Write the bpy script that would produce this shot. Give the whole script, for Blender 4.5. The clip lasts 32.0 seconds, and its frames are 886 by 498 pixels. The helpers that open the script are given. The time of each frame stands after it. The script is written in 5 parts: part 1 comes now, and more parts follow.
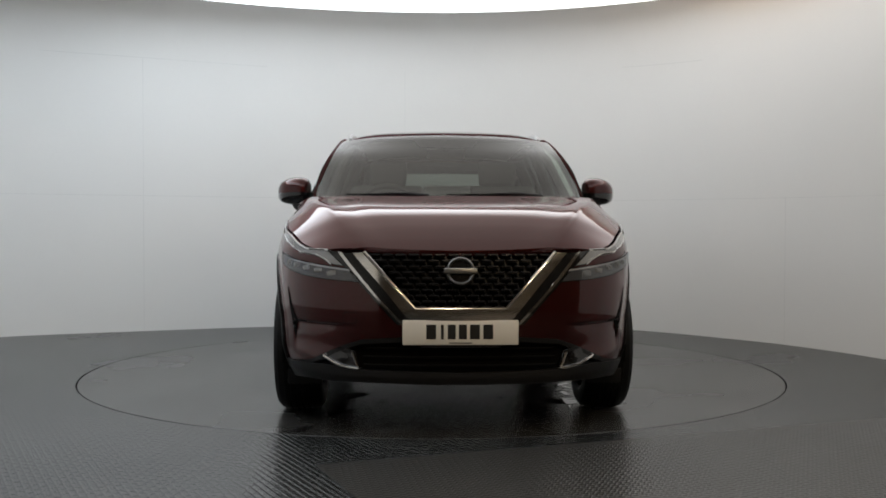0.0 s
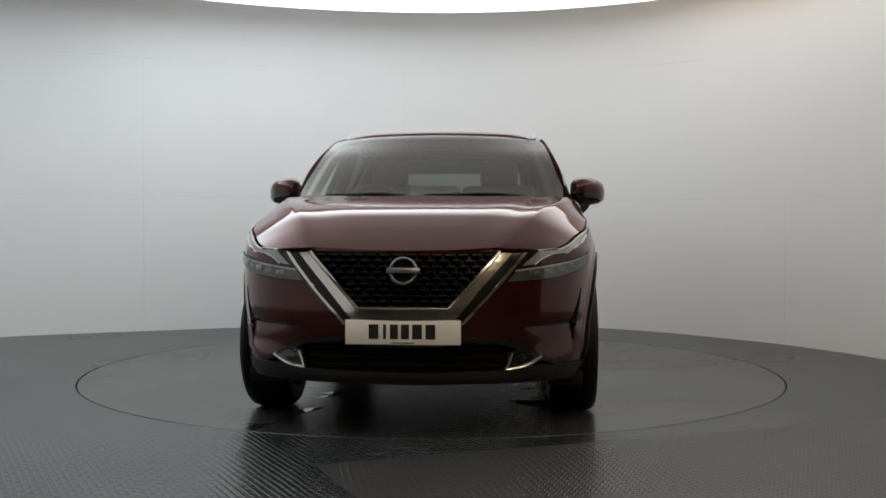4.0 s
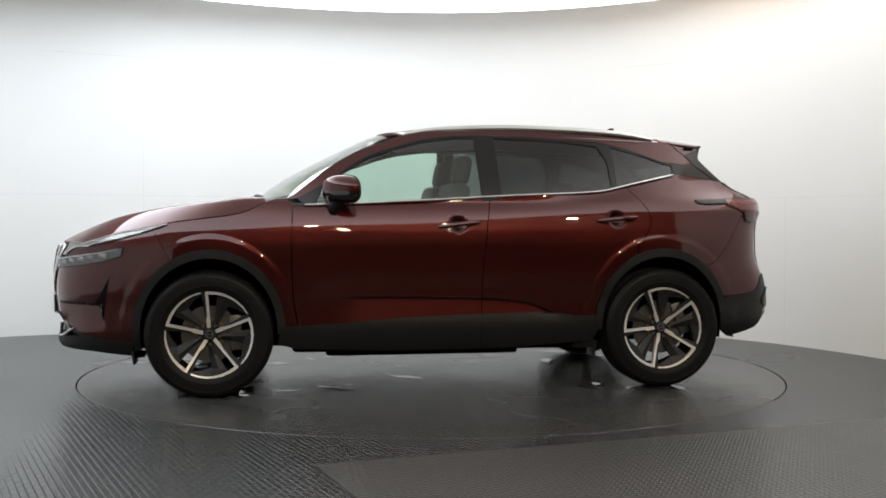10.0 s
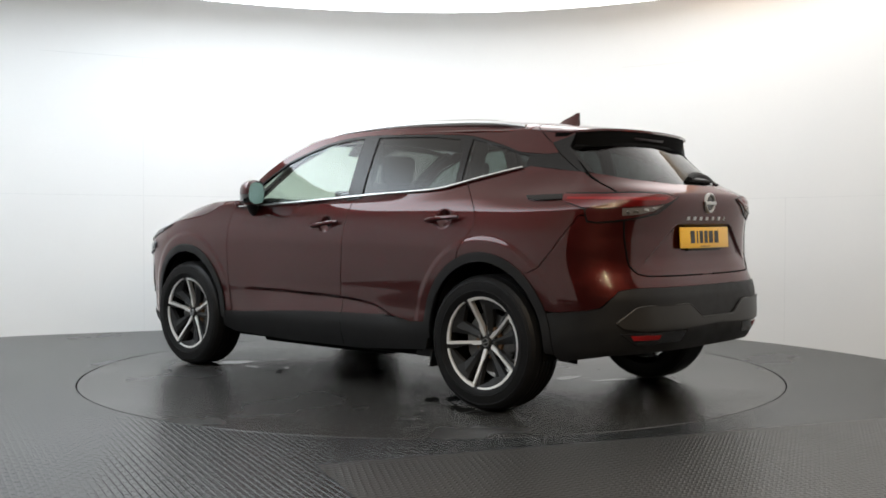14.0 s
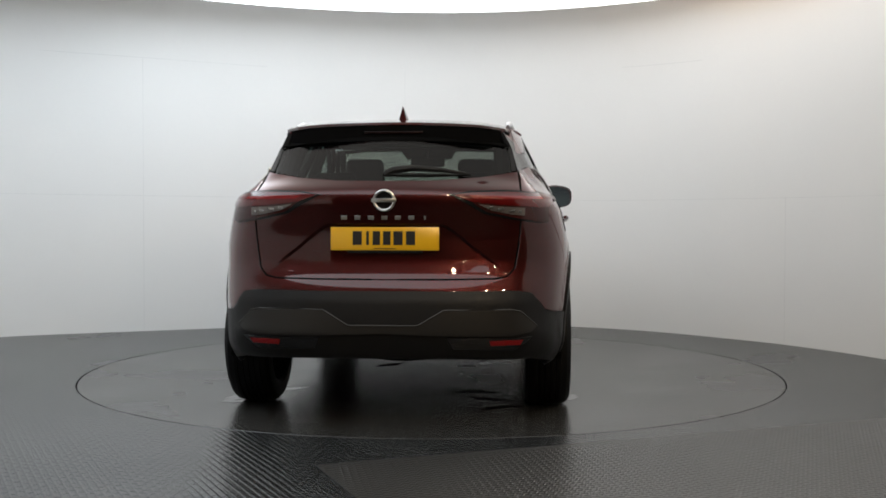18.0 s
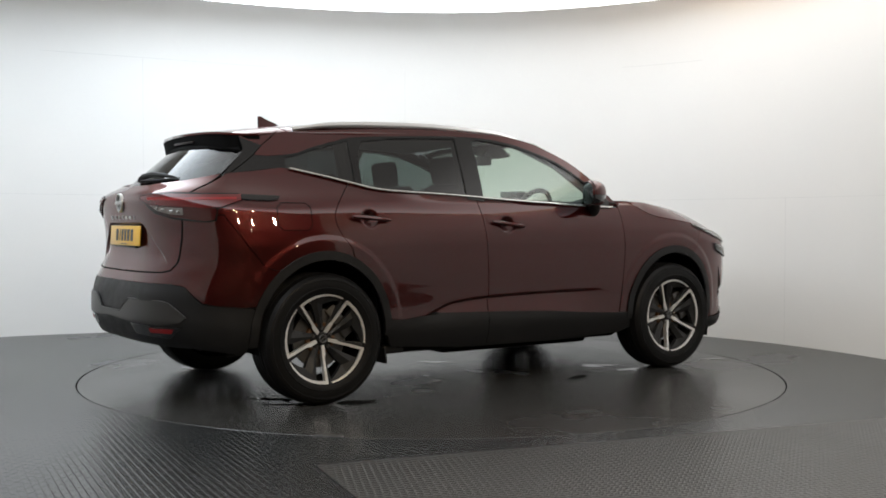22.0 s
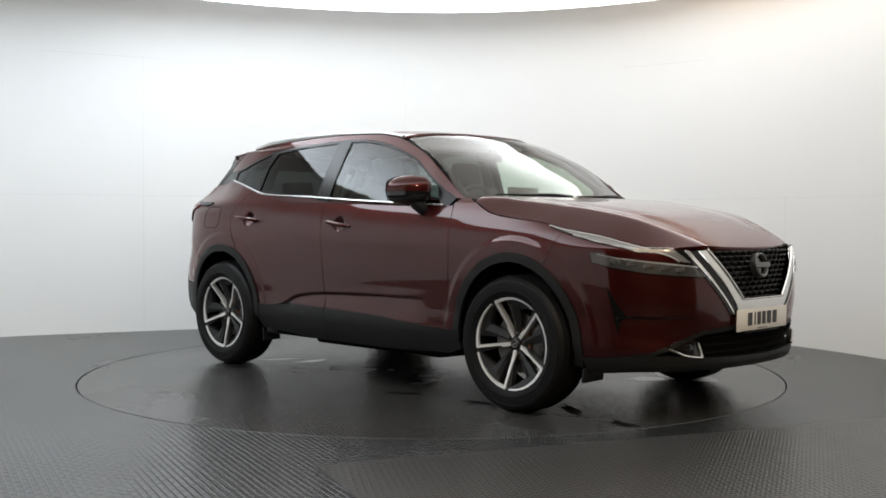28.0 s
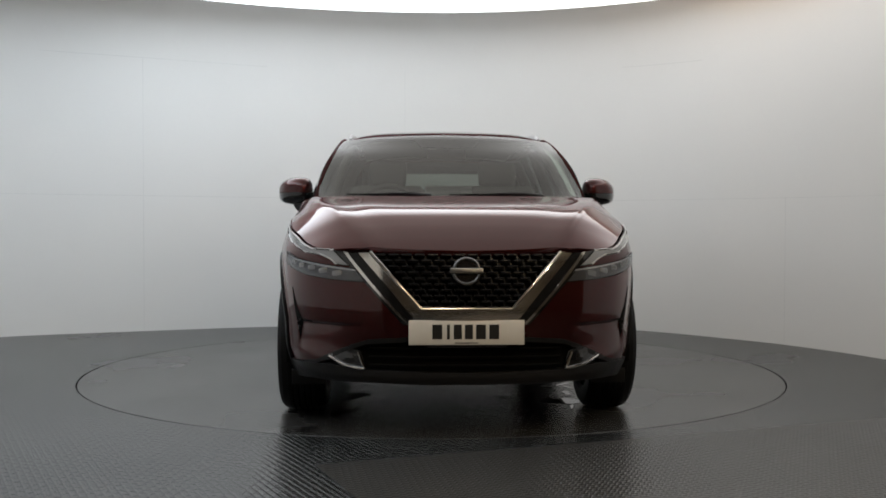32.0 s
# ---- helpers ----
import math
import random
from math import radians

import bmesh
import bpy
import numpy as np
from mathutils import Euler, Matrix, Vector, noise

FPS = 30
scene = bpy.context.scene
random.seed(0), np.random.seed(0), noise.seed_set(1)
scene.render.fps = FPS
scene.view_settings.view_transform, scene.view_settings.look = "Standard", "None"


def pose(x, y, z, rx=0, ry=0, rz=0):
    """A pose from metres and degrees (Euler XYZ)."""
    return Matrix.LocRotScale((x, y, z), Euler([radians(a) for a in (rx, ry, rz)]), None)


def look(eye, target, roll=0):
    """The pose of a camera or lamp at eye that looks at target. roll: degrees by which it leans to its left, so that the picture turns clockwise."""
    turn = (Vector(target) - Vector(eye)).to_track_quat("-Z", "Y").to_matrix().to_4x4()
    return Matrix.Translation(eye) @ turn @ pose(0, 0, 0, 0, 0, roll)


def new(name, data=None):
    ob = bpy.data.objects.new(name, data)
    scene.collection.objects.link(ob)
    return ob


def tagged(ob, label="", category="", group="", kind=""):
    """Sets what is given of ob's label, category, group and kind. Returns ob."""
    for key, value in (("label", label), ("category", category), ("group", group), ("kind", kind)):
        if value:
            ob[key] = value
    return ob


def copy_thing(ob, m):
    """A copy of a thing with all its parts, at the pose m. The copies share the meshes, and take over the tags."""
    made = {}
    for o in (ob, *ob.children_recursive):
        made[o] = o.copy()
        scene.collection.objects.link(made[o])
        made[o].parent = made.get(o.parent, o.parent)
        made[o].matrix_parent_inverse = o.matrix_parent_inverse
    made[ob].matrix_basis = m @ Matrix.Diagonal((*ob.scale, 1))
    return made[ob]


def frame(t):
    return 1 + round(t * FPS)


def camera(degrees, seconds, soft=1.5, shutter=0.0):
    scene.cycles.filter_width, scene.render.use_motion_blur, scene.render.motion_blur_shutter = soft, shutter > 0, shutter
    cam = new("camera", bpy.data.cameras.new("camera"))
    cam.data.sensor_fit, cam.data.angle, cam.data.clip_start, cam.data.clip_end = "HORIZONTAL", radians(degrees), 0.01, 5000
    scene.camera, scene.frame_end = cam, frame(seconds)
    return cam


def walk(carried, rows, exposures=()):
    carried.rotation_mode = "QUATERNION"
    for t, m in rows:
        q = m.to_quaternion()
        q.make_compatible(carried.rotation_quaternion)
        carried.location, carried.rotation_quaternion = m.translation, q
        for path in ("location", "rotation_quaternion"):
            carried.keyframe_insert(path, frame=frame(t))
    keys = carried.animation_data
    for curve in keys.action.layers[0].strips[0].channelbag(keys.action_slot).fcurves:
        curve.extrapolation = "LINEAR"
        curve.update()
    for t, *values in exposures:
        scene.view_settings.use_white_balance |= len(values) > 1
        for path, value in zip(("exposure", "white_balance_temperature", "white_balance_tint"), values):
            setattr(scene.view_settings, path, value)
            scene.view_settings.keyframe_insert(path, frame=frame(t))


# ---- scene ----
cam = camera(45.5, 32.0, soft=1.7)
EYE = (0.0, -7.078, 1.0)
HEAD = (0.0686, -0.0788, 0.8123)
walk(cam, [(0.0, look(EYE, HEAD, 0.107)), (32.0, look(EYE, HEAD, 0.107))],
     exposures=[(0.0, -0.53), (3.0, -0.53), (6.0, -0.48), (8.0, 0.04), (10.0, 0.21), (14.0, 0.24), (16.5, 0.0), (17.5, -0.15), (19.0, -0.30), (21.0, -0.05),
                (23.0, 0.21), (25.5, 0.22), (28.0, 0.12), (30.0, -0.25), (32.0, -0.50)])

# The way of the turntable: seconds and heading of the car in degrees
TURN = ((0.0, -88.63), (1.0, -88.63), (2.0, -88.64), (2.6, -88.68), (3.0, -89.12), (3.5, -91.09), (4.0, -94.9),
        (4.5, -100.0), (5.0, -106.1), (5.5, -112.45), (6.0, -118.92), (7.0, -131.85), (8.0, -144.65), (9.0, -157.8),
        (10.0, -170.9), (11.0, -183.87), (12.0, -196.84), (13.0, -209.83), (14.0, -222.85), (15.0, -235.8),
        (16.0, -248.65), (17.0, -261.54), (18.0, -274.47), (19.0, -287.4), (20.0, -300.24), (21.0, -313.1),
        (22.0, -326.2), (23.0, -339.5), (24.0, -352.5), (25.0, -365.4), (26.0, -378.6), (27.0, -392.1),
        (28.0, -405.4), (29.0, -418.6), (29.5, -425.0), (30.0, -431.26), (30.5, -437.4), (31.0, -442.5),
        (31.5, -446.1), (32.0, -447.97))
CAR_AT = (0.0856, 0.0693)

# ---- world and light ----
world = bpy.data.worlds.new("world")
scene.world = world
world.use_nodes = True
world.node_tree.nodes["Background"].inputs[0].default_value = (0.5, 0.55, 0.6, 1)
world.node_tree.nodes["Background"].inputs[1].default_value = 0.004
CEILING_LIGHT = 4.35
CEILING_INNER = 0.85
RIM_LIGHT = 3.6
SPOT_LIGHT = 500.0


# ---- materials ----
def nodes_of(name):
    m = bpy.data.materials.new(name)
    m.use_nodes = True
    t = m.node_tree
    return m, t, t.nodes["Principled BSDF"]


def plain(name, color, rough=0.5, metal=0.0, coat=0.0, grain=0.0, scale=200.0, bump=0.0, spread=0.0, spec=0.5):
    """A principled surface with two scales of variation in tone and gloss and a fine relief."""
    m, t, b = nodes_of(name)
    b.inputs["Base Color"].default_value = (*color, 1)
    b.inputs["Roughness"].default_value = rough
    b.inputs["Metallic"].default_value = metal
    b.inputs["Specular IOR Level"].default_value = spec
    b.inputs["Coat Weight"].default_value = coat
    b.inputs["Coat Roughness"].default_value = 0.03
    co = t.nodes.new("ShaderNodeTexCoord")
    if grain or spread:
        fine = t.nodes.new("ShaderNodeTexNoise")
        fine.inputs["Scale"].default_value = scale
        wide = t.nodes.new("ShaderNodeTexNoise")
        wide.inputs["Scale"].default_value = scale / 40
        wide.inputs["Detail"].default_value = 5
        for n in (fine, wide):
            t.links.new(co.outputs["Object"], n.inputs["Vector"])
        add = t.nodes.new("ShaderNodeMath")
        add.operation = "ADD"
        t.links.new(fine.outputs[0], add.inputs[0])
        t.links.new(wide.outputs[0], add.inputs[1])
        ramp = t.nodes.new("ShaderNodeMapRange")
        ramp.inputs[1].default_value, ramp.inputs[2].default_value = 0.5, 1.5
        ramp.inputs[3].default_value, ramp.inputs[4].default_value = 1 - grain, 1 + grain
        t.links.new(add.outputs[0], ramp.inputs[0])
        mul = t.nodes.new("ShaderNodeVectorMath")
        mul.operation = "SCALE"
        mul.inputs[0].default_value = color
        t.links.new(ramp.outputs[0], mul.inputs["Scale"])
        t.links.new(mul.outputs[0], b.inputs["Base Color"])
        if spread:
            gloss = t.nodes.new("ShaderNodeMapRange")
            gloss.inputs[1].default_value, gloss.inputs[2].default_value = 0.3, 0.7
            gloss.inputs[3].default_value, gloss.inputs[4].default_value = rough - spread, rough + spread
            t.links.new(wide.outputs[0], gloss.inputs[0])
            t.links.new(gloss.outputs[0], b.inputs["Roughness"])
        if bump:
            bn = t.nodes.new("ShaderNodeBump")
            bn.inputs["Strength"].default_value = bump
            bn.inputs["Distance"].default_value = 0.001
            t.links.new(fine.outputs[0], bn.inputs["Height"])
            t.links.new(bn.outputs[0], b.inputs["Normal"])
    return m


def glass(name, tint, f0=0.08):
    m, t, b = nodes_of(name)
    t.nodes.remove(b)
    clear = t.nodes.new("ShaderNodeBsdfTransparent")
    clear.inputs[0].default_value = (*tint, 1)
    gl = t.nodes.new("ShaderNodeBsdfGlossy")
    gl.inputs["Roughness"].default_value = 0.01
    lw = t.nodes.new("ShaderNodeLayerWeight")
    lw.inputs["Blend"].default_value = 0.5
    up = t.nodes.new("ShaderNodeMath")
    up.operation = "POWER"
    up.inputs[1].default_value = 5.0
    fr = t.nodes.new("ShaderNodeMath")
    fr.operation = "MULTIPLY_ADD"
    fr.inputs[1].default_value, fr.inputs[2].default_value = 1.0 - f0, f0
    t.links.new(lw.outputs["Facing"], up.inputs[0])
    t.links.new(up.outputs[0], fr.inputs[0])
    mix = t.nodes.new("ShaderNodeMixShader")
    t.links.new(fr.outputs[0], mix.inputs[0])
    t.links.new(clear.outputs[0], mix.inputs[1])
    t.links.new(gl.outputs[0], mix.inputs[2])
    t.links.new(mix.outputs[0], t.nodes["Material Output"].inputs[0])
    return m


def glow(name, color, strength):
    m, t, b = nodes_of(name)
    t.nodes.remove(b)
    em = t.nodes.new("ShaderNodeEmission")
    em.inputs[0].default_value = (*color, 1)
    em.inputs[1].default_value = strength
    t.links.new(em.outputs[0], t.nodes["Material Output"].inputs[0])
    return m


def car_paint():
    """Deep red metallic paint under a clear coat, with fine flakes."""
    m, t, b = nodes_of("car_paint")
    co = t.nodes.new("ShaderNodeTexCoord")
    vor = t.nodes.new("ShaderNodeTexVoronoi")
    vor.inputs["Scale"].default_value = 900
    t.links.new(co.outputs["Object"], vor.inputs["Vector"])
    mix = t.nodes.new("ShaderNodeMix")
    mix.data_type = "RGBA"
    mix.inputs["A"].default_value = (0.024, 0.0034, 0.0033, 1)
    mix.inputs["B"].default_value = (0.068, 0.0088, 0.0084, 1)
    t.links.new(vor.outputs["Color"], mix.inputs["Factor"])
    t.links.new(mix.outputs["Result"], b.inputs["Base Color"])
    b.inputs["Metallic"].default_value = 0.72
    b.inputs["Roughness"].default_value = 0.34
    b.inputs["Coat Weight"].default_value = 1.0
    b.inputs["Coat Roughness"].default_value = 0.02
    b.inputs["Coat IOR"].default_value = 1.50
    b.inputs["Specular IOR Level"].default_value = 0.1
    b.inputs["Specular Tint"].default_value = (0.62, 0.34, 0.35, 1)
    return m


PAINT = car_paint()
CLAD = plain("black_textured_plastic", (0.0085, 0.0085, 0.0090), 0.48, grain=0.25, scale=500, bump=0.25, spread=0.06, spec=0.26)
GLOSSBLACK = plain("gloss_black", (0.006, 0.006, 0.007), 0.08, coat=0.6)
PILLAR = plain("pillar_film", (0.006, 0.006, 0.0065), 0.22, grain=0.2, scale=300, spec=0.35)
BADGE = plain("badge_silver", (0.5, 0.5, 0.49), 0.3, metal=0.9)
BADGEDARK = plain("smoked_chrome", (0.17, 0.168, 0.166), 0.33, metal=0.9)
BARBLACK = plain("grille_black", (0.005, 0.005, 0.0055), 0.35, spec=0.25)
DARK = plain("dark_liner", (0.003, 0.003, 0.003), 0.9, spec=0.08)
CHROME = plain("chrome", (0.8, 0.79, 0.77), 0.13, metal=1.0)
BELTCHROME = plain("belt_chrome", (0.66, 0.655, 0.64), 0.26, metal=0.9)
SATIN = plain("satin_silver", (0.62, 0.62, 0.62), 0.28, metal=1.0, grain=0.05, scale=300)
RUBBER = plain("tyre_rubber", (0.0042, 0.0042, 0.0044), 0.5, grain=0.3, scale=160, bump=0.3, spread=0.08, spec=0.17)
ALLOY = plain("machined_alloy", (0.70, 0.695, 0.68), 0.34, metal=0.6, grain=0.06, scale=300)
GREYALLOY = plain("dark_grey_alloy", (0.015, 0.0154, 0.0162), 0.42, metal=0.0, spec=0.22)
STEEL = plain("brake_steel", (0.13, 0.127, 0.123), 0.45, metal=1.0, grain=0.25, scale=200)
RUST = plain("brake_hub", (0.16, 0.09, 0.05), 0.6, metal=0.6, grain=0.3, scale=120)
GLASS = glass("clear_glass", (0.68, 0.82, 0.75))
TINT = glass("privacy_glass", (0.105, 0.125, 0.125), 0.06)
BACKTINT = glass("rear_privacy_glass", (0.17, 0.195, 0.185), 0.045)
WSGLASS = glass("windscreen_glass", (0.79, 0.84, 0.76), 0.16)
LENS = glass("lamp_lens", (0.85, 0.87, 0.9))
REDLENS = plain("red_lens", (0.085, 0.0028, 0.0034), 0.14, coat=0.6, spec=0.3)
BRIGHTRED = plain("red_light_strip", (0.20, 0.006, 0.007), 0.2, coat=0.4, spec=0.3)
DEEPRED = plain("unlit_brake_lens", (0.008, 0.0005, 0.0005), 0.3, spec=0.2)
DULLSILVER = plain("smoked_silver", (0.17, 0.155, 0.145), 0.3, metal=0.6)
LAMPSILVER = plain("lamp_silver", (0.25, 0.252, 0.255), 0.2, metal=0.4, coat=0.8)
GUIDE = plain("light_guide", (0.42, 0.425, 0.43), 0.3, coat=0.5)
CELL = plain("lamp_bright_block", (0.28, 0.272, 0.26), 0.18, metal=0.8, coat=0.4)
LAMPDARK = plain("lamp_housing", (0.085, 0.085, 0.088), 0.3, metal=0.5)
SMOKE = plain("smoked_lens", (0.035, 0.006, 0.006), 0.15, coat=0.25, spec=0.3)
GREYTRIM = plain("grey_bumper_insert", (0.026, 0.0245, 0.023), 0.36, metal=0.35, grain=0.08, scale=200)
MIRROR = plain("mirror_glass", (0.34, 0.40, 0.43), 0.02, metal=1.0)
CABIN = plain("cabin_trim", (0.02, 0.02, 0.021), 0.7, grain=0.2, scale=120)
SEATCLOTH = plain("seat_cloth", (0.045, 0.045, 0.045), 0.85, grain=0.3, scale=250, bump=0.3)
LINING = plain("headlining", (0.45, 0.45, 0.43), 0.9, grain=0.1, scale=200)
PLATEWHITE = plain("plate_white", (0.64, 0.62, 0.57), 0.3, coat=0.3, grain=0.03, scale=80)
PLATEYELLOW = plain("plate_yellow", (0.75, 0.42, 0.01), 0.3, coat=0.3, grain=0.03, scale=80)
INK = plain("plate_ink", (0.012, 0.012, 0.012), 0.4)


def wall_paint():
    m, t, b = nodes_of("wall_paint")
    co = t.nodes.new("ShaderNodeTexCoord")
    wide = t.nodes.new("ShaderNodeTexNoise")
    wide.inputs["Scale"].default_value = 1.3
    wide.inputs["Detail"].default_value = 6
    scuff = t.nodes.new("ShaderNodeTexNoise")
    scuff.inputs["Scale"].default_value = 9
    scuff.inputs["Detail"].default_value = 10
    for n in (wide, scuff):
        t.links.new(co.outputs["Object"], n.inputs["Vector"])
    mix = t.nodes.new("ShaderNodeMix")
    mix.data_type = "RGBA"
    mix.inputs["A"].default_value = (0.77, 0.775, 0.77, 1)
    mix.inputs["B"].default_value = (0.81, 0.81, 0.80, 1)
    t.links.new(wide.outputs[0], mix.inputs["Factor"])
    t.links.new(mix.outputs["Result"], b.inputs["Base Color"])
    b.inputs["Roughness"].default_value = 0.6
    bn = t.nodes.new("ShaderNodeBump")
    bn.inputs["Strength"].default_value = 0.12
    bn.inputs["Distance"].default_value = 0.004
    t.links.new(scuff.outputs[0], bn.inputs["Height"])
    t.links.new(bn.outputs[0], b.inputs["Normal"])
    return m


def floor_rubber(name, base, rough, wet, turn=-116.6, relief=0.6, bars=(0.075, 0.028)):
    """Dark rubber sheet with a studded tread in rows, worn and smeared; wet adds glossy patches."""
    m, t, b = nodes_of(name)
    co = t.nodes.new("ShaderNodeTexCoord")
    mp = t.nodes.new("ShaderNodeMapping")
    mp.inputs["Rotation"].default_value = (0, 0, radians(turn))
    t.links.new(co.outputs["Object"], mp.inputs["Vector"])
    wide = t.nodes.new("ShaderNodeTexNoise")
    wide.inputs["Scale"].default_value = 0.9
    wide.inputs["Detail"].default_value = 3
    wide.inputs["Roughness"].default_value = 0.5
    fine = t.nodes.new("ShaderNodeTexNoise")
    fine.inputs["Scale"].default_value = 45
    fine.inputs["Detail"].default_value = 6
    for n in (wide, fine):
        t.links.new(mp.outputs[0], n.inputs["Vector"])
    mix = t.nodes.new("ShaderNodeMix")
    mix.data_type = "RGBA"
    mix.inputs["A"].default_value = (*[c * 0.75 for c in base], 1)
    mix.inputs["B"].default_value = (*[c * 1.25 for c in base], 1)
    t.links.new(wide.outputs[0], mix.inputs["Factor"])
    t.links.new(mix.outputs["Result"], b.inputs["Base Color"])
    rr = t.nodes.new("ShaderNodeMapRange")
    rr.inputs[1].default_value, rr.inputs[2].default_value = 0.30, 0.70
    rr.inputs[3].default_value, rr.inputs[4].default_value = rough, rough - wet
    t.links.new(wide.outputs[0], rr.inputs[0])
    t.links.new(rr.outputs[0], b.inputs["Roughness"])
    b.inputs["Specular IOR Level"].default_value = 0.45
    brick = t.nodes.new("ShaderNodeTexBrick")
    brick.inputs["Scale"].default_value = 1.0
    brick.inputs["Brick Width"].default_value = bars[0]
    brick.inputs["Row Height"].default_value = bars[1]
    brick.inputs["Mortar Size"].default_value = 0.0065
    brick.inputs["Mortar Smooth"].default_value = 1.0
    t.links.new(mp.outputs[0], brick.inputs["Vector"])
    add = t.nodes.new("ShaderNodeMath")
    add.operation = "MULTIPLY_ADD"
    add.inputs[1].default_value = 0.06
    t.links.new(fine.outputs[0], add.inputs[0])
    t.links.new(brick.outputs["Fac"], add.inputs[2])
    bn = t.nodes.new("ShaderNodeBump")
    bn.inputs["Strength"].default_value = relief
    bn.inputs["Distance"].default_value = 0.003
    t.links.new(add.outputs[0], bn.inputs["Height"])
    t.links.new(bn.outputs[0], b.inputs["Normal"])
    return m


WALL = wall_paint()
FLOOR = floor_rubber("floor_rubber", (0.0190, 0.0208, 0.0220), 0.28, 0.04, relief=0.6)
DISC = floor_rubber("turntable_rubber", (0.033, 0.0328, 0.0320), 0.29, 0.07, relief=0.14)
SEAM = plain("joint_filler", (0.72, 0.725, 0.72), 0.7, grain=0.1, scale=30)
MAT = floor_rubber("mat_rubber", (0.032, 0.0320, 0.0314), 0.33, 0.04, 20.0, 0.9, (0.034, 0.030))
GAP = plain("gap", (0.01, 0.01, 0.01), 0.7)
CEIL = plain("ceiling_paint", (0.7, 0.68, 0.64), 0.8, grain=0.05, scale=40)
BACKROOM = plain("dark_room_paint", (0.11, 0.097, 0.083), 0.8, grain=0.15, scale=40)


def light_panel():
    """A round cloth lit from behind its rim: bright at the rim, weaker inward; graded cool to warm across and dimmer in
    front to tune the light on wall and floor.
    """
    m = glow("light_panel", (1, 1, 1), CEILING_LIGHT)
    t = m.node_tree
    em = t.nodes["Emission"]
    co = t.nodes.new("ShaderNodeTexCoord")
    sep = t.nodes.new("ShaderNodeSeparateXYZ")
    t.links.new(co.outputs["Object"], sep.inputs[0])
    rad = t.nodes.new("ShaderNodeVectorMath")
    rad.operation = "LENGTH"
    t.links.new(co.outputs["Object"], rad.inputs[0])
    rim = t.nodes.new("ShaderNodeMapRange")
    rim.interpolation_type = "SMOOTHSTEP"
    rim.inputs[1].default_value, rim.inputs[2].default_value = 1.4, 3.5
    rim.inputs[3].default_value, rim.inputs[4].default_value = CEILING_INNER, CEILING_LIGHT
    t.links.new(rad.outputs["Value"], rim.inputs[0])
    rng = t.nodes.new("ShaderNodeMapRange")
    rng.inputs[1].default_value, rng.inputs[2].default_value = -3.2, 3.2
    rng.inputs[3].default_value, rng.inputs[4].default_value = 1.22, 0.63
    t.links.new(sep.outputs[0], rng.inputs[0])
    mul = t.nodes.new("ShaderNodeMath")
    mul.operation = "MULTIPLY"
    t.links.new(rim.outputs[0], mul.inputs[0])
    t.links.new(rng.outputs[0], mul.inputs[1])
    dep = t.nodes.new("ShaderNodeMapRange")
    dep.inputs[1].default_value, dep.inputs[2].default_value = -3.4, 2.6
    dep.inputs[3].default_value, dep.inputs[4].default_value = 0.62, 1.12
    t.links.new(sep.outputs[1], dep.inputs[0])
    mul2 = t.nodes.new("ShaderNodeMath")
    mul2.operation = "MULTIPLY"
    t.links.new(mul.outputs[0], mul2.inputs[0])
    t.links.new(dep.outputs[0], mul2.inputs[1])
    t.links.new(mul2.outputs[0], em.inputs[1])
    mix = t.nodes.new("ShaderNodeMix")
    mix.data_type = "RGBA"
    mix.inputs["A"].default_value = (0.90, 0.985, 1.06, 1)
    mix.inputs["B"].default_value = (1.0, 0.98, 0.955, 1)
    fac = t.nodes.new("ShaderNodeMapRange")
    fac.inputs[1].default_value, fac.inputs[2].default_value = -2.5, 2.5
    t.links.new(sep.outputs[0], fac.inputs[0])
    t.links.new(fac.outputs[0], mix.inputs["Factor"])
    warm = t.nodes.new("ShaderNodeMix")
    warm.data_type = "RGBA"
    warm.inputs["A"].default_value = (1.0, 0.95, 0.89, 1)
    span = t.nodes.new("ShaderNodeMapRange")
    span.inputs[1].default_value, span.inputs[2].default_value = 1.4, 2.8
    t.links.new(rad.outputs["Value"], span.inputs[0])
    t.links.new(span.outputs[0], warm.inputs["Factor"])
    t.links.new(mix.outputs["Result"], warm.inputs["B"])
    t.links.new(warm.outputs["Result"], em.inputs[0])
    return m


LIGHTPANEL = light_panel()


def rim_glow():
    """The lit rim: its glow is added to light the wall top, white on one side, turned amber on the other to warm it."""
    m = glow("lit_rim", (1, 1, 1), RIM_LIGHT)
    t = m.node_tree
    co = t.nodes.new("ShaderNodeTexCoord")
    sep = t.nodes.new("ShaderNodeSeparateXYZ")
    t.links.new(co.outputs["Object"], sep.inputs[0])
    fac = t.nodes.new("ShaderNodeMapRange")
    fac.inputs[1].default_value, fac.inputs[2].default_value = 0.3, 2.6
    t.links.new(sep.outputs[0], fac.inputs[0])
    mix = t.nodes.new("ShaderNodeMix")
    mix.data_type = "RGBA"
    mix.inputs["A"].default_value = (0.97, 0.99, 1.0, 1)
    mix.inputs["B"].default_value = (0.95, 0.72, 0.52, 1)
    t.links.new(fac.outputs[0], mix.inputs["Factor"])
    t.links.new(mix.outputs["Result"], t.nodes["Emission"].inputs[0])
    return m


RIMGLOW = rim_glow()
SPOT = glow("spot_lamp", (1.0, 0.76, 0.48), SPOT_LIGHT)


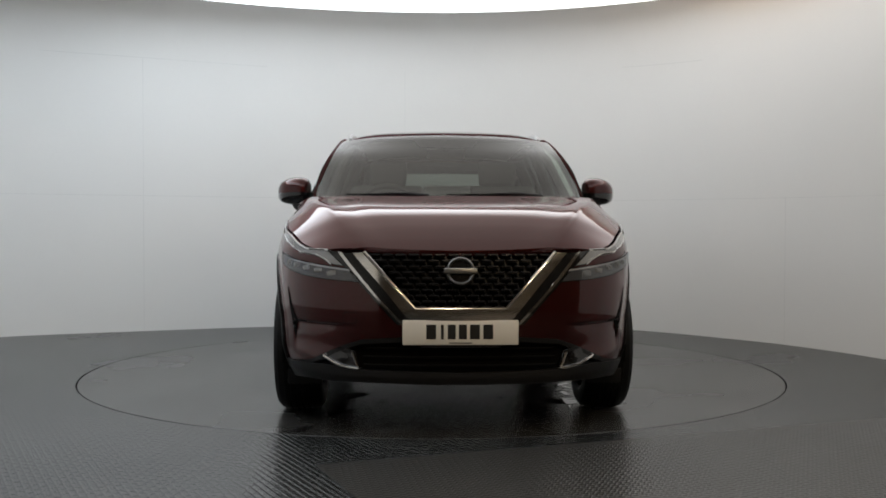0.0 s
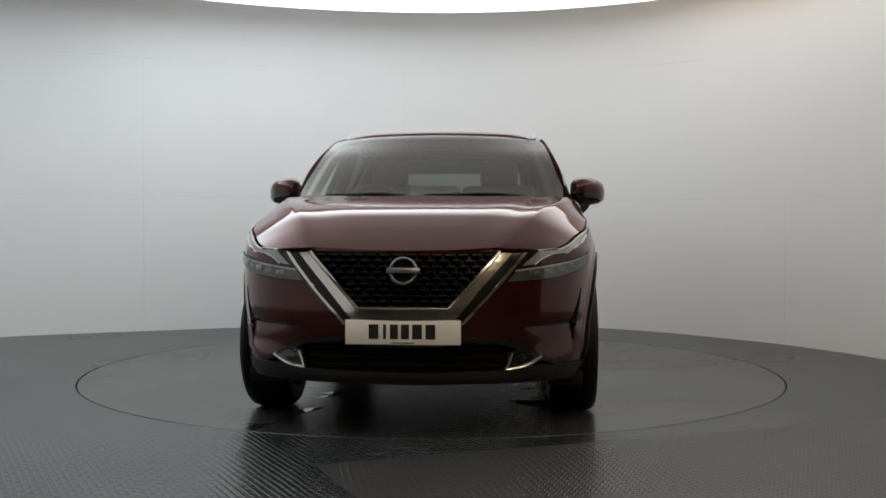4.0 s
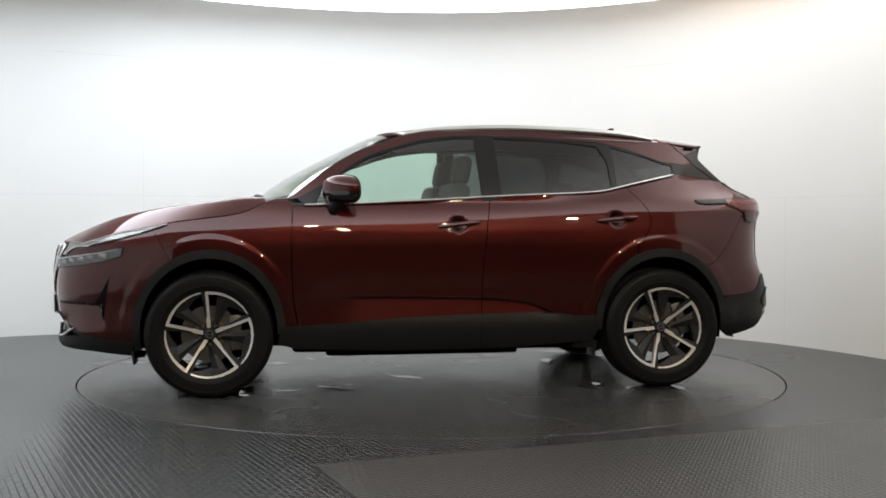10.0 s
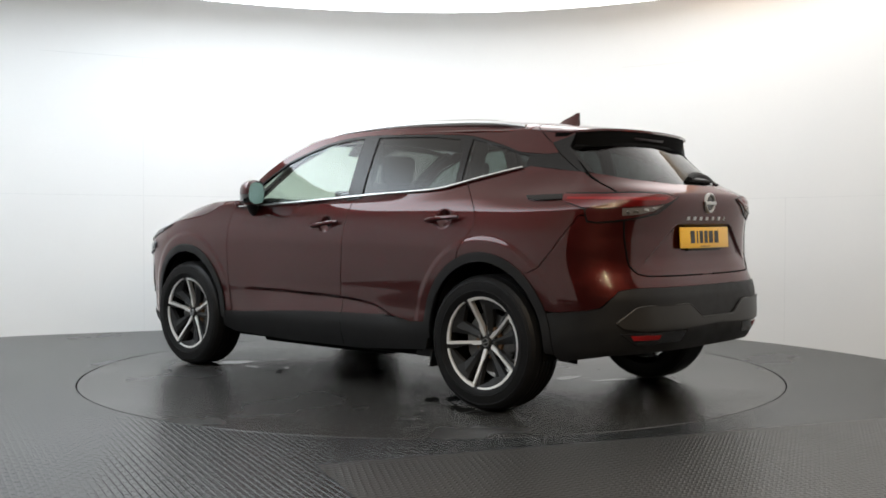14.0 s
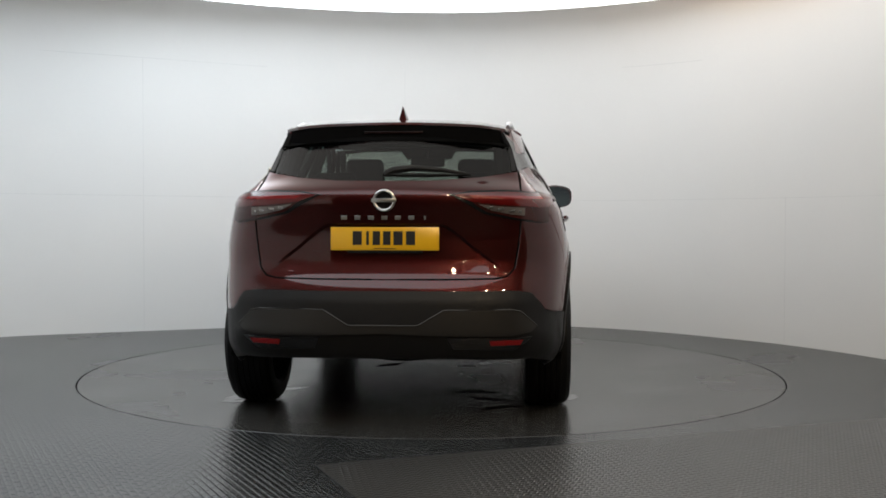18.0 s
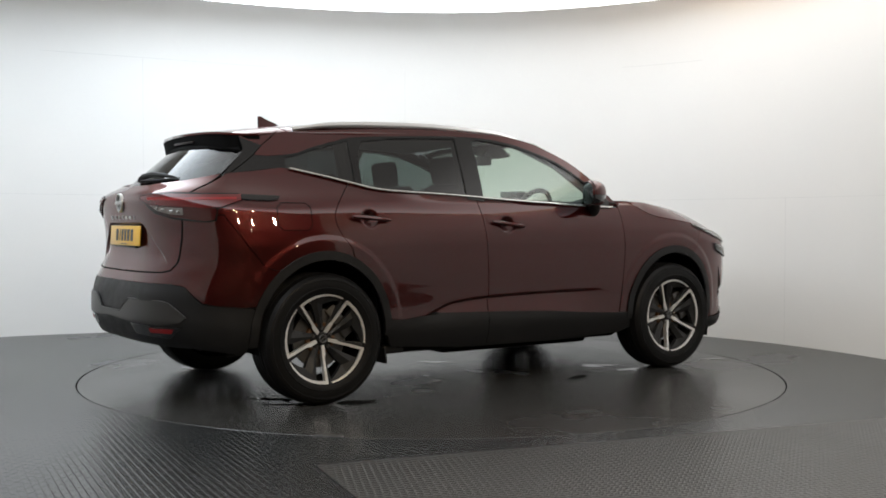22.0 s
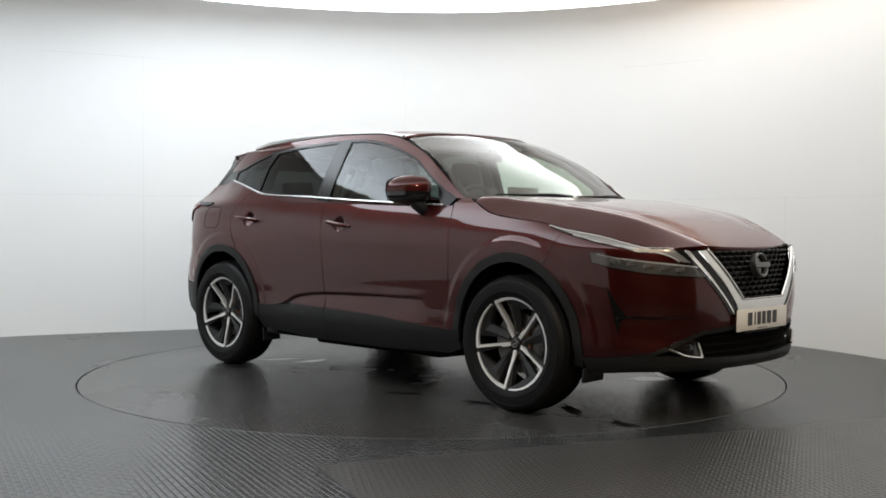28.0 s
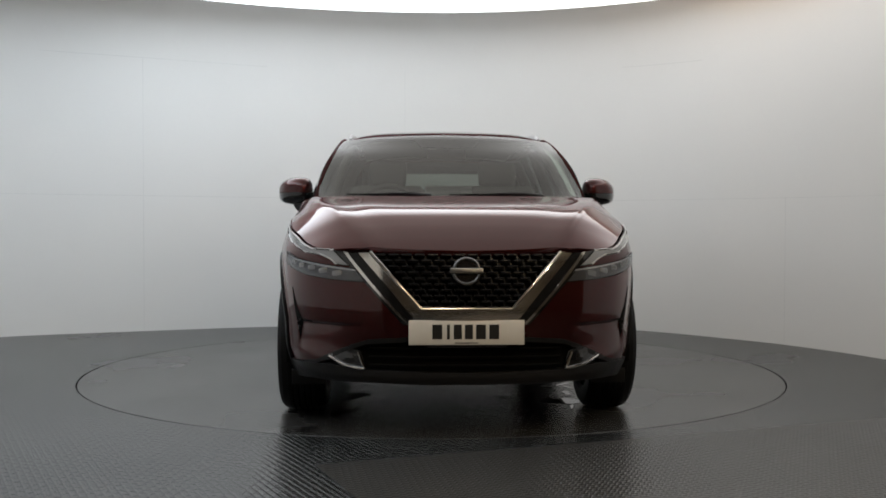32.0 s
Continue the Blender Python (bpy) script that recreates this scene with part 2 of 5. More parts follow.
# ---- mesh helpers ----
def mesh_object(name, verts, faces, mat, normals=None, smooth=True):
    me = bpy.data.meshes.new(name)
    me.from_pydata([tuple(v) for v in verts], [], faces)
    me.materials.append(mat)
    if smooth:
        me.shade_smooth()
    if normals is not None:
        me.normals_split_custom_set_from_vertices([tuple(n) for n in normals])
    return new(name, me)


def part(name, bm, mat, parent=None, label="", smooth=True, angle=35):
    """Links a bmesh as one mesh object under a thing or a part."""
    me = bpy.data.meshes.new(name)
    bmesh.ops.recalc_face_normals(bm, faces=bm.faces)
    for f in bm.faces:
        f.smooth = smooth
    if smooth:
        for e in bm.edges:
            if len(e.link_faces) != 2 or e.calc_face_angle(0) > radians(angle):
                e.smooth = False
    bm.to_mesh(me)
    bm.free()
    me.materials.append(mat)
    ob = new(name, me)
    ob.parent = parent
    if label:
        tagged(ob, label)
    return ob


def hold(ob, parent, label=""):
    ob.parent = parent
    if label:
        tagged(ob, label)
    return ob


def box(bm, size, at=(0, 0, 0), turn=None, bevel=0.0, seg=2):
    r = bmesh.ops.create_cube(bm, size=1.0)
    vs = r["verts"]
    m = Matrix.Translation(at) @ (turn or Matrix.Identity(4)) @ Matrix.Diagonal((*size, 1))
    bmesh.ops.transform(bm, matrix=m, verts=vs)
    if bevel:
        es = list({e for v in vs for e in v.link_edges})
        bmesh.ops.bevel(bm, geom=es, offset=bevel, segments=seg, affect="EDGES", profile=0.5)


def curve(*pts):
    """A smooth function through points (x, y) in order of x; flat past its ends."""
    xs, ys = np.array([p[0] for p in pts], float), np.array([p[1] for p in pts], float)
    d = np.diff(ys) / np.diff(xs)
    m = np.empty_like(ys)
    m[0], m[-1] = d[0], d[-1]
    for i in range(1, len(ys) - 1):
        m[i] = 0 if d[i - 1] * d[i] <= 0 else 2 * d[i - 1] * d[i] / (d[i - 1] + d[i])

    def f(x):
        x = np.clip(np.asarray(x, float), xs[0], xs[-1])
        i = np.clip(np.searchsorted(xs, x) - 1, 0, len(xs) - 2)
        h = xs[i + 1] - xs[i]
        s = (x - xs[i]) / h
        return ((1 + 2 * s) * (1 - s) ** 2 * ys[i] + s * (1 - s) ** 2 * h * m[i]
                + s * s * (3 - 2 * s) * ys[i + 1] + s * s * (s - 1) * h * m[i + 1])
    return f


def spline(pts, n=6):
    """Points along a soft curve through the given points."""
    out = []
    for i in range(len(pts) - 1):
        a, b = np.array(pts[i], float), np.array(pts[i + 1], float)
        p = np.array(pts[max(i - 1, 0)], float)
        q = np.array(pts[min(i + 2, len(pts) - 1)], float)
        for k in range(n):
            s = k / n
            out.append(tuple(0.5 * (2 * a + (b - p) * s + (2 * p - 5 * a + 4 * b - q) * s * s + (3 * a - p - 3 * b + q) * s ** 3)))
    out.append(tuple(pts[-1]))
    return out


def strip(bm, path, radius, sides=8, flat=1.0, caps=True):
    """A rod along a path; flat squeezes it across its height."""
    rings = []
    pts = [Vector(p) for p in path]
    for i, p in enumerate(pts):
        d = (pts[min(i + 1, len(pts) - 1)] - pts[max(i - 1, 0)]).normalized()
        u = d.cross(Vector((0, 0, 1)))
        u = u.normalized() if u.length > 1e-4 else Vector((0, 1, 0))
        w = u.cross(d)
        r = radius[i] if isinstance(radius, (list, tuple)) else radius
        rings.append([bm.verts.new(p + (u * math.cos(2 * math.pi * k / sides) + w * flat * math.sin(2 * math.pi * k / sides)) * r) for k in range(sides)])
    for a, b in zip(rings, rings[1:]):
        for k in range(sides):
            bm.faces.new((a[k], a[(k + 1) % sides], b[(k + 1) % sides], b[k]))
    if caps:
        bm.faces.new(rings[0][::-1])
        bm.faces.new(rings[-1])


def lathe(bm, profile, sides=48, axis="y", close=False):
    """Turns a profile of (radius, along) round an axis."""
    rings = []
    for r, a in profile:
        ring = []
        for k in range(sides):
            t = 2 * math.pi * k / sides
            c, s = r * math.cos(t), r * math.sin(t)
            ring.append(bm.verts.new({"y": (c, a, s), "x": (a, c, s), "z": (c, s, a)}[axis]))
        rings.append(ring)
    if close:
        rings.append(rings[0])
    for a, b in zip(rings, rings[1:]):
        for k in range(sides):
            bm.faces.new((a[k], a[(k + 1) % sides], b[(k + 1) % sides], b[k]))
    return rings


# ---- the room ----
MAT_CORNER = (-0.475, -2.79)
WALL_PLAN = spline([(-2.05, -6.34), (-2.70, -5.90), (-3.3, -5.4), (-4.2, -4.2), (-4.75, -2.6), (-4.9, -0.6), (-4.5, 1.1), (-3.69, 1.94), (-2.39, 2.53), (-1.55, 2.84), (-0.5, 3.1), (0.5, 3.1),
                    (1.35, 2.86), (1.95, 2.48), (2.45, 1.95), (2.88, 1.38), (3.28, 0.51), (3.5, -0.6), (3.52, -2.0), (3.4, -3.4)], 8)


def room():
    # floor, one sheet with a round opening for the turntable
    bm = bmesh.new()
    n = 128
    inner = [bm.verts.new((2.2675 * math.cos(2 * math.pi * k / n), 2.2675 * math.sin(2 * math.pi * k / n), 0)) for k in range(n)]
    low = [bm.verts.new((v.co.x, v.co.y, -0.03)) for v in inner]
    outer = []
    for k in range(n):
        c, s = math.cos(2 * math.pi * k / n), math.sin(2 * math.pi * k / n)
        g = 9.5 / max(abs(c), abs(s))
        outer.append(bm.verts.new((g * c, g * s - 3.0, 0)))
    for k in range(n):
        j = (k + 1) % n
        bm.faces.new((inner[k], outer[k], outer[j], inner[j]))
        bm.faces.new((low[k], inner[k], inner[j], low[j]))
    tagged(part("floor", bm, FLOOR, smooth=False), "dark grey studded rubber showroom floor, worn and slightly glossy", "floor", kind="structure")
    bm = bmesh.new()
    bmesh.ops.create_circle(bm, cap_ends=True, radius=2.4, segments=64, matrix=Matrix.Translation((0, 0, -0.031)))
    tagged(part("floor_pit", bm, GAP, smooth=False), "black pit under the edge of the turntable", "floor", kind="structure")
    bm = bmesh.new()
    q = ((MAT_CORNER[0], MAT_CORNER[1]), (0.72, -5.8), (3.3, -4.9), (3.3, -1.40))
    a = [bm.verts.new((x, y, 0.0035)) for x, y in q]
    b = [bm.verts.new((x, y, 0.0)) for x, y in q]
    bm.faces.new(a)
    for i in range(4):
        bm.faces.new((a[i], a[(i + 1) % 4], b[(i + 1) % 4], b[i]))
    tagged(part("floor_mat", bm, MAT, smooth=False), "thin grey studded rubber mat on the floor", "mat")
    # curved white wall
    bm = bmesh.new()
    top = 3.45
    a = [bm.verts.new((x, y, 0)) for x, y in WALL_PLAN]
    b = [bm.verts.new((x, y, top)) for x, y in WALL_PLAN]
    back = []
    for i, (x, y) in enumerate(WALL_PLAN):
        p, q = Vector(WALL_PLAN[max(i - 1, 0)]), Vector(WALL_PLAN[min(i + 1, len(WALL_PLAN) - 1)])
        d = (q - p).normalized()
        back.append((x - d.y * 0.12, y + d.x * 0.12))
    c = [bm.verts.new((x, y, 0)) for x, y in back]
    e = [bm.verts.new((x, y, top)) for x, y in back]
    for i in range(len(a) - 1):
        bm.faces.new((a[i], a[i + 1], b[i + 1], b[i]))
        bm.faces.new((c[i + 1], c[i], e[i], e[i + 1]))
        bm.faces.new((b[i], b[i + 1], e[i + 1], e[i]))
    bm.faces.new((a[0], b[0], e[0], c[0]))
    bm.faces.new((a[-1], c[-1], e[-1], b[-1]))
    tagged(part("wall_curved", bm, WALL, angle=40), "smooth white painted wall, curved round the turntable", "wall", kind="structure")
    # faint board joints on the wall
    def joint(i0, i1, z0, z1, wide):
        bm = bmesh.new()
        rows = []
        for i in range(int(i0), int(i1) + 1):
            x, y = WALL_PLAN[i]
            p, q = Vector(WALL_PLAN[i - 1]), Vector(WALL_PLAN[i + 1])
            d = (q - p).normalized()
            nx, ny = d.y * 0.0006, -d.x * 0.0006
            f = (i - i0) / max(1, i1 - i0)
            z = z0 + (z1 - z0) * f
            rows.append([bm.verts.new((x + nx, y + ny, z - wide / 2)), bm.verts.new((x + nx * 2, y + ny * 2, z)), bm.verts.new((x + nx, y + ny, z + wide / 2))])
        for a, b in zip(rows, rows[1:]):
            bm.faces.new((a[0], b[0], b[1], a[1]))
            bm.faces.new((a[1], b[1], b[2], a[2]))
        tagged(part("wall_joint", bm, SEAM), "faint filled joint between wall boards", "wall joint", kind="structure")
    joint(42, 74, 1.236, 1.212, 0.005)
    joint(58, 72, 2.466, 2.435, 0.005)
    joint(94, 132, 1.19, 1.19, 0.004)
    joint(101, 110, 2.41, 2.395, 0.005)
    for i, z0, z1 in ((62.6, 0.0, 2.46), (81.8, 1.2, 2.44), (119.4, 0.0, 1.2)):
        k = int(i)
        a, b = Vector(WALL_PLAN[k]), Vector(WALL_PLAN[k + 1])
        m = a.lerp(b, i - k)
        d = (b - a).normalized()
        bm = bmesh.new()
        n = Vector((d.y, -d.x)) * 0.001
        v = [bm.verts.new((m.x + n.x + d.x * g, m.y + n.y + d.y * g, z)) for g, z in ((-0.0025, z0), (0.0025, z0), (0.0025, z1), (-0.0025, z1))]
        bm.faces.new(v)
        tagged(part("wall_joint", bm, SEAM), "faint filled joint between wall boards", "wall joint", kind="structure")
    # dark room on the open side
    bm = bmesh.new()
    for size, at in (((0.2, 6.2, 3.45), (-6.6, -7.6, 1.725)), ((0.2, 6.2, 3.45), (6.6, -7.6, 1.725)), ((13.4, 0.2, 3.45), (0, -10.7, 1.725)),
                     ((0.2, 6.2, 3.45), (-6.6, -2.0, 1.725)), ((3.1, 0.2, 3.45), (5.0, -3.5, 1.725))):
        box(bm, size, at)
    tagged(part("wall_dark", bm, BACKROOM, smooth=False), "dark painted walls of the open viewing side", "wall", kind="structure")
    bm = bmesh.new()
    box(bm, (14, 17, 0.1), (0, -3.2, 3.5))
    tagged(part("ceiling", bm, CEIL, smooth=False), "pale matt ceiling above the hanging light", "ceiling", kind="structure")
    # hanging round light
    ring = tagged(new("ceiling_light"), "large round light ring hanging over the turntable", "ceiling light")
    ring.location = (0.04, -0.98, 2.88)
    bm = bmesh.new()
    lathe(bm, [(0.001, 0.0), (1.5, 0.0), (3.50, 0.0)], 128, "z")
    part("diffuser", bm, LIGHTPANEL, ring, "bright white luminous diffuser", smooth=False)
    bm = bmesh.new()
    lathe(bm, [(3.502, 0.0), (3.52, 0.004), (3.52, 0.12)], 128, "z")
    part("rim", bm, RIMGLOW, ring, "thin luminous rim")
    bm = bmesh.new()
    lathe(bm, [(3.54, 0.122), (3.54, 0.14), (0.001, 0.14)], 128, "z")
    part("top_board", bm, CEIL, ring, "white board above the light")
    for ob in ring.children:
        for v in ob.data.vertices:
            v.co.x *= 1.10 if v.co.x < 0 else 0.96
    # spot lamps on the viewing side
    for x, y in ((0.2, -5.3), (1.7, -5.3), (3.1, -5.2), (0.9, -6.9), (2.3, -6.9), (1.3, -8.4), (2.8, -8.4)):
        lamp = tagged(new("spot_lamp"), "small warm ceiling spot lamp on the dark viewing side", "spot lamp", "spot lamps of the viewing side")
        lamp.location = (x, y, 3.45)
        bm = bmesh.new()
        lathe(bm, [(0.001, 0.0), (0.055, 0.0), (0.066, -0.10), (0.078, -0.16), (0.068, -0.16)], 20, "z")
        part("lamp_housing", bm, DARK, lamp, "black lamp housing")
        bm = bmesh.new()
        lathe(bm, [(0.001, -0.205), (0.036, -0.198), (0.058, -0.178), (0.066, -0.152)], 20, "z")
        part("bulb", bm, SPOT, lamp, "glowing warm bulb", smooth=False)


room()


WATER = plain("wet_film", (0.014, 0.014, 0.014), 0.02, spec=0.5)


def turntable():
    disc = tagged(new("turntable"), "round rubber-topped turntable flush with the floor, scuffed", "turntable")
    bm = bmesh.new()
    rings = lathe(bm, [(0.001, 0.0), (2.2555, 0.0), (2.2585, -0.003), (2.2585, -0.028)], 160, "z")
    part("platform", bm, DISC, disc, angle=30)
    # wet smears left by the wheels, thickest beside their tracks
    rnd = random.Random(7)
    bm = bmesh.new()
    for k in range(34):
        if k < 22:
            wx, wy = ((0.86, -1.42), (-0.72, -1.42), (0.86, 1.25), (-0.72, 1.25))[k % 4]
            cx, cy = wx * 0.9 + rnd.gauss(0, 0.20), wy + rnd.gauss(0, 0.28)
        else:
            cx, cy = rnd.uniform(-0.9, 0.9), rnd.uniform(-1.3, 1.3)
        turn = rnd.uniform(0, math.pi)
        size = rnd.uniform(0.03, 0.15)
        lean = rnd.uniform(0.18, 0.45)
        waves = [(n, rnd.uniform(0.04, 0.55 / n), rnd.uniform(0, 6.28)) for n in range(2, 10)]
        ring = []
        for i in range(40):
            t = 2 * math.pi * i / 40
            g = size * max(0.25, 1 + sum(a * math.sin(n * t + p) for n, a, p in waves))
            px, py = g * math.cos(t), g * lean * math.sin(t)
            ring.append(bm.verts.new((cx + px * math.cos(turn) - py * math.sin(turn), cy + px * math.sin(turn) + py * math.cos(turn), 0.0008 + 0.00001 * k)))
        bm.faces.new(ring)
    tagged(part("wet_patch", bm, WATER, disc, "thin wet smears", smooth=False), kind="stuff")
    return disc


turntable_thing = turntable()


# ---- the car's surfaces: x forward, y to its left, z up, origin on the ground between the axles ----
XS = 1.2
XF = curve((0.15, 2.10), (0.24, 2.22), (0.30, 2.25), (0.40, 2.245), (0.50, 2.262), (0.60, 2.27), (0.70, 2.265), (0.80, 2.25), (0.86, 2.235),
           (0.90, 2.185), (0.94, 2.12), (0.98, 2.03), (1.02, 1.92), (1.10, 1.75))
XR = curve((0.22, -2.02), (0.30, -2.10), (0.36, -2.165), (0.48, -2.205), (0.60, -2.198), (0.655, -2.182), (0.70, -2.163), (0.76, -2.136), (0.82, -2.124), (0.90, -2.125),
           (1.02, -2.145), (1.10, -2.16), (1.14, -2.15), (1.20, -2.085), (1.30, -1.97), (1.40, -1.86))
WZ = curve((0.18, 0.80), (0.25, 0.84), (0.32, 0.868), (0.40, 0.884), (0.50, 0.884), (0.60, 0.892), (0.75, 0.900), (0.85, 0.902), (0.93, 0.894),
           (1.00, 0.880), (1.05, 0.868), (1.10, 0.852), (1.16, 0.830), (1.25, 0.795), (1.40, 0.72))
SHOULDER = curve((-2.2, 1.06), (-1.5, 1.075), (-1.0, 1.065), (-0.5, 1.03), (0.0, 1.0), (0.88, 0.969), (1.13, 0.943), (1.5, 0.902), (1.8, 0.87), (2.2, 0.86))
CREASE = curve((-0.70, 0.44), (-0.62, 0.474), (-0.49, 0.521), (-0.25, 0.546), (0.24, 0.559), (0.75, 0.563), (1.0, 0.563))
FOLD = curve((0.0, 0.985), (0.27, 0.985), (0.31, 0.965), (0.42, 0.878), (0.54, 0.785), (0.62, 0.70))
ARC = np.linspace(0, 1, 3001)


def corner_table(n, ax, ay):
    a = ARC ** 1.5 / (ARC ** 1.5 + (1 - ARC) ** 1.5) * math.pi / 2
    cx, sy = np.cos(a) ** (2 / n), np.sin(a) ** (2 / n)
    cx[-1], sy[0] = 0, 0
    s = np.concatenate([[0], np.cumsum(np.hypot(np.diff(cx) * ax, np.diff(sy) * ay))])
    return s / s[-1], cx, sy


FRONT_CORNER = corner_table(3.0, 1.05, 0.9)
REAR_CORNER = corner_table(3.6, 0.95, 0.9)


def soft(x, a, b):
    s = np.clip((np.asarray(x, float) - a) / (b - a), 0, 1)
    return s * s * (3 - 2 * s)


def shape_side(x, z):
    """What the pressed lines and the wheel arches add to the width."""
    d = 0.005 * np.exp(-((np.abs(x) - 1.33) / 0.36) ** 2) * soft(z, 0.35, 0.6) * (1 - soft(z, 0.76, 1.06))
    rho = np.sqrt(((np.abs(x) - 1.3325) / 0.42) ** 2 + ((z - 0.38) / 0.455) ** 2)
    d = d + 0.0062 * (1 - soft(rho, 1.12, 1.205)) * soft(z, 0.3, 0.45)
    r = np.clip(z - SHOULDER(x) + 0.03, 0, 0.23)
    d = d - 0.10 * np.where(r < 0.06, r * r / 0.12, r - 0.03) * soft(x, -2.0, -1.5)
    c = CREASE(x)
    d = d - 0.019 * (1 - soft(z, c - 0.012, c + 0.005)) * np.clip((z - 0.42) / np.maximum(c - 0.42, 0.02), 0, 1) * soft(x, -0.75, -0.6) * (1 - soft(x, 0.45, 0.72))
    d = d - 0.006 * (1 - soft(np.abs(x), 0.5, 1.0)) * soft(z, 0.5, 0.62) * (1 - soft(z, 0.8, 0.95))
    for hx, hz in ((-0.085, 0.978), (-1.045, 1.010)):
        r = np.hypot((x - hx) / 0.060, (z - hz) / 0.056)
        d = d - 0.034 * (1 - soft(r, 0.2, 1.0))
    d = d - 0.045 * soft(-x, 1.1, 1.75) * soft(z, 1.05, 1.20)
    return d


def band(tau, z):
    """The lower body: tau runs 0 at the nose, 1 to 2 along the flank, 3 at the tail; below 0 and past 3 on the other side."""
    tau, z = np.broadcast_arrays(np.asarray(tau, float), np.asarray(z, float))
    sg = np.where((tau < 0) | (tau > 3), -1.0, 1.0)
    t = np.abs(tau)
    t = np.where(t > 3, 6 - t, t)
    w = WZ(z)
    fx = np.interp(t, FRONT_CORNER[0], FRONT_CORNER[1])
    fy = np.interp(t, FRONT_CORNER[0], FRONT_CORNER[2])
    rx = np.interp(3 - t, REAR_CORNER[0], REAR_CORNER[1])
    ry = np.interp(3 - t, REAR_CORNER[0], REAR_CORNER[2])
    x = np.where(t < 1, XS + (XF(z) - XS) * fx, np.where(t > 2, -XS + (XR(z) + XS) * rx, XS - (t - 1) * 2 * XS))
    k = np.where(t < 1, fy, np.where(t > 2, ry, 1.0))
    # under a crease in its corner the front bumper steps in
    step = 0.030 * (1 - soft(z, 0.519, 0.531)) * np.clip((z - 0.36) / 0.16, 0, 1) * soft(w * k, 0.46, 0.66) * (1 - soft(w * k, 0.765, 0.785))
    x = x - np.where(t < 1, step, 0.0)
    # the tailgate steps in below a folded line round the plate
    fold = FOLD(w * k)
    dent = 0.017 * (1 - soft(w * k, 0.44, 0.57)) * soft(fold - z, 0.0, 0.014) * np.clip((z - 0.755) / np.maximum(fold - 0.755, 0.02), 0, 1)
    x = x + np.where(t > 2, dent, 0.0)
    # the tailgate tucks in towards the back window
    tuck = np.maximum(XR(z) + 0.47 * (w * k) ** 2, x) - x
    x = x + np.where(t > 2, tuck * soft(z, 1.13, 1.24), 0.0)
    y = (w + shape_side(x, z)) * k
    # above the shoulder the flank leans in to meet the side windows
    aft = soft(-x, 0.9, 1.35)
    up = np.clip((z - 1.10 - 0.01 * aft) / (0.07 + 0.085 * aft), 0, 1)
    up = up * up * (3 - 2 * up) * soft(x, -1.95, -1.75)
    y = y * (1 - up) + (side_glass(x, z)[..., 1] + 0.004) * up
    return np.stack([x, y * sg, z], -1)


def tx(x, z):
    """tau of a place on the left flank."""
    if x > XS:
        return float(np.interp(1 - min((x - XS) / (float(XF(z)) - XS), 1), 1 - FRONT_CORNER[1], FRONT_CORNER[0]))
    if x < -XS:
        return 3 - float(np.interp(1 - min((-XS - x) / (-XS - float(XR(z))), 1), 1 - REAR_CORNER[1], REAR_CORNER[0]))
    return 1 + (XS - x) / (2 * XS)


def tf(y, z):
    """tau of a place on the front."""
    s = float(np.interp(abs(y) / float(WZ(z)), FRONT_CORNER[2], FRONT_CORNER[0]))
    return s if y >= 0 else -s


def tr(y, z):
    """tau of a place on the tail."""
    s = float(np.interp(abs(y) / float(WZ(z)), REAR_CORNER[2], REAR_CORNER[0]))
    return 3 - s if y >= 0 else 3 + s


def tn(y, z):
    """tau of a place on the tail, sought on the finished surface."""
    lo, hi = 2.0, 3.0
    for _ in range(24):
        mid = (lo + hi) / 2
        if float(band(mid, z)[1]) > y:
            lo = mid
        else:
            hi = mid
    return lo, z


SIDE0 = curve((-2.1, 0.63), (-1.85, 0.685), (-1.65, 0.728), (-1.477, 0.775), (-1.2, 0.815), (-0.9, 0.84), (-0.4, 0.857), (0.1, 0.858), (0.6, 0.845), (0.87, 0.80), (1.05, 0.745))


def side_glass(x, z):
    d = np.asarray(z, float) - 1.09
    y = SIDE0(x) - 0.36 * d - 0.25 * d * d
    x, y, z = np.broadcast_arrays(x, y, z)
    return np.stack([x, y, z], -1)


WSE = curve((1.08, 0.965), (1.148, 0.860), (1.276, 0.690), (1.384, 0.524), (1.456, 0.360), (1.508, 0.235), (1.56, 0.06))


def screen(y, z):
    z2 = np.asarray(z, float) - 0.030 * (1 - (np.abs(y) / 0.7) ** 2) * soft(z, 1.35, 1.52)
    x = WSE(z2) + 0.20 * (1 - (np.abs(y) / 0.75) ** 2.2) * (1 - 0.45 * soft(z, 1.2, 1.5))
    x, y, z = np.broadcast_arrays(x, y, z)
    return np.stack([x, y, z], -1)


ROOF = curve((-1.85, 1.478), (-1.6, 1.512), (-1.3, 1.546), (-0.9, 1.575), (-0.45, 1.588), (0.0, 1.574), (0.25, 1.548), (0.42, 1.515))


def roof_top(x, y):
    q = np.abs(y) / 0.70
    z = ROOF(x) + 0.013 - 0.035 * q ** 2 - 0.085 * q ** 7
    x, y, z = np.broadcast_arrays(x, y, z)
    return np.stack([x, y, z], -1)


def back_glass(y, z):
    x = -2.105 + 1.17 * (np.asarray(z, float) - 1.155) + 0.47 * np.asarray(y, float) ** 2
    x, y, z = np.broadcast_arrays(x, y, z)
    return np.stack([x, y, z], -1)


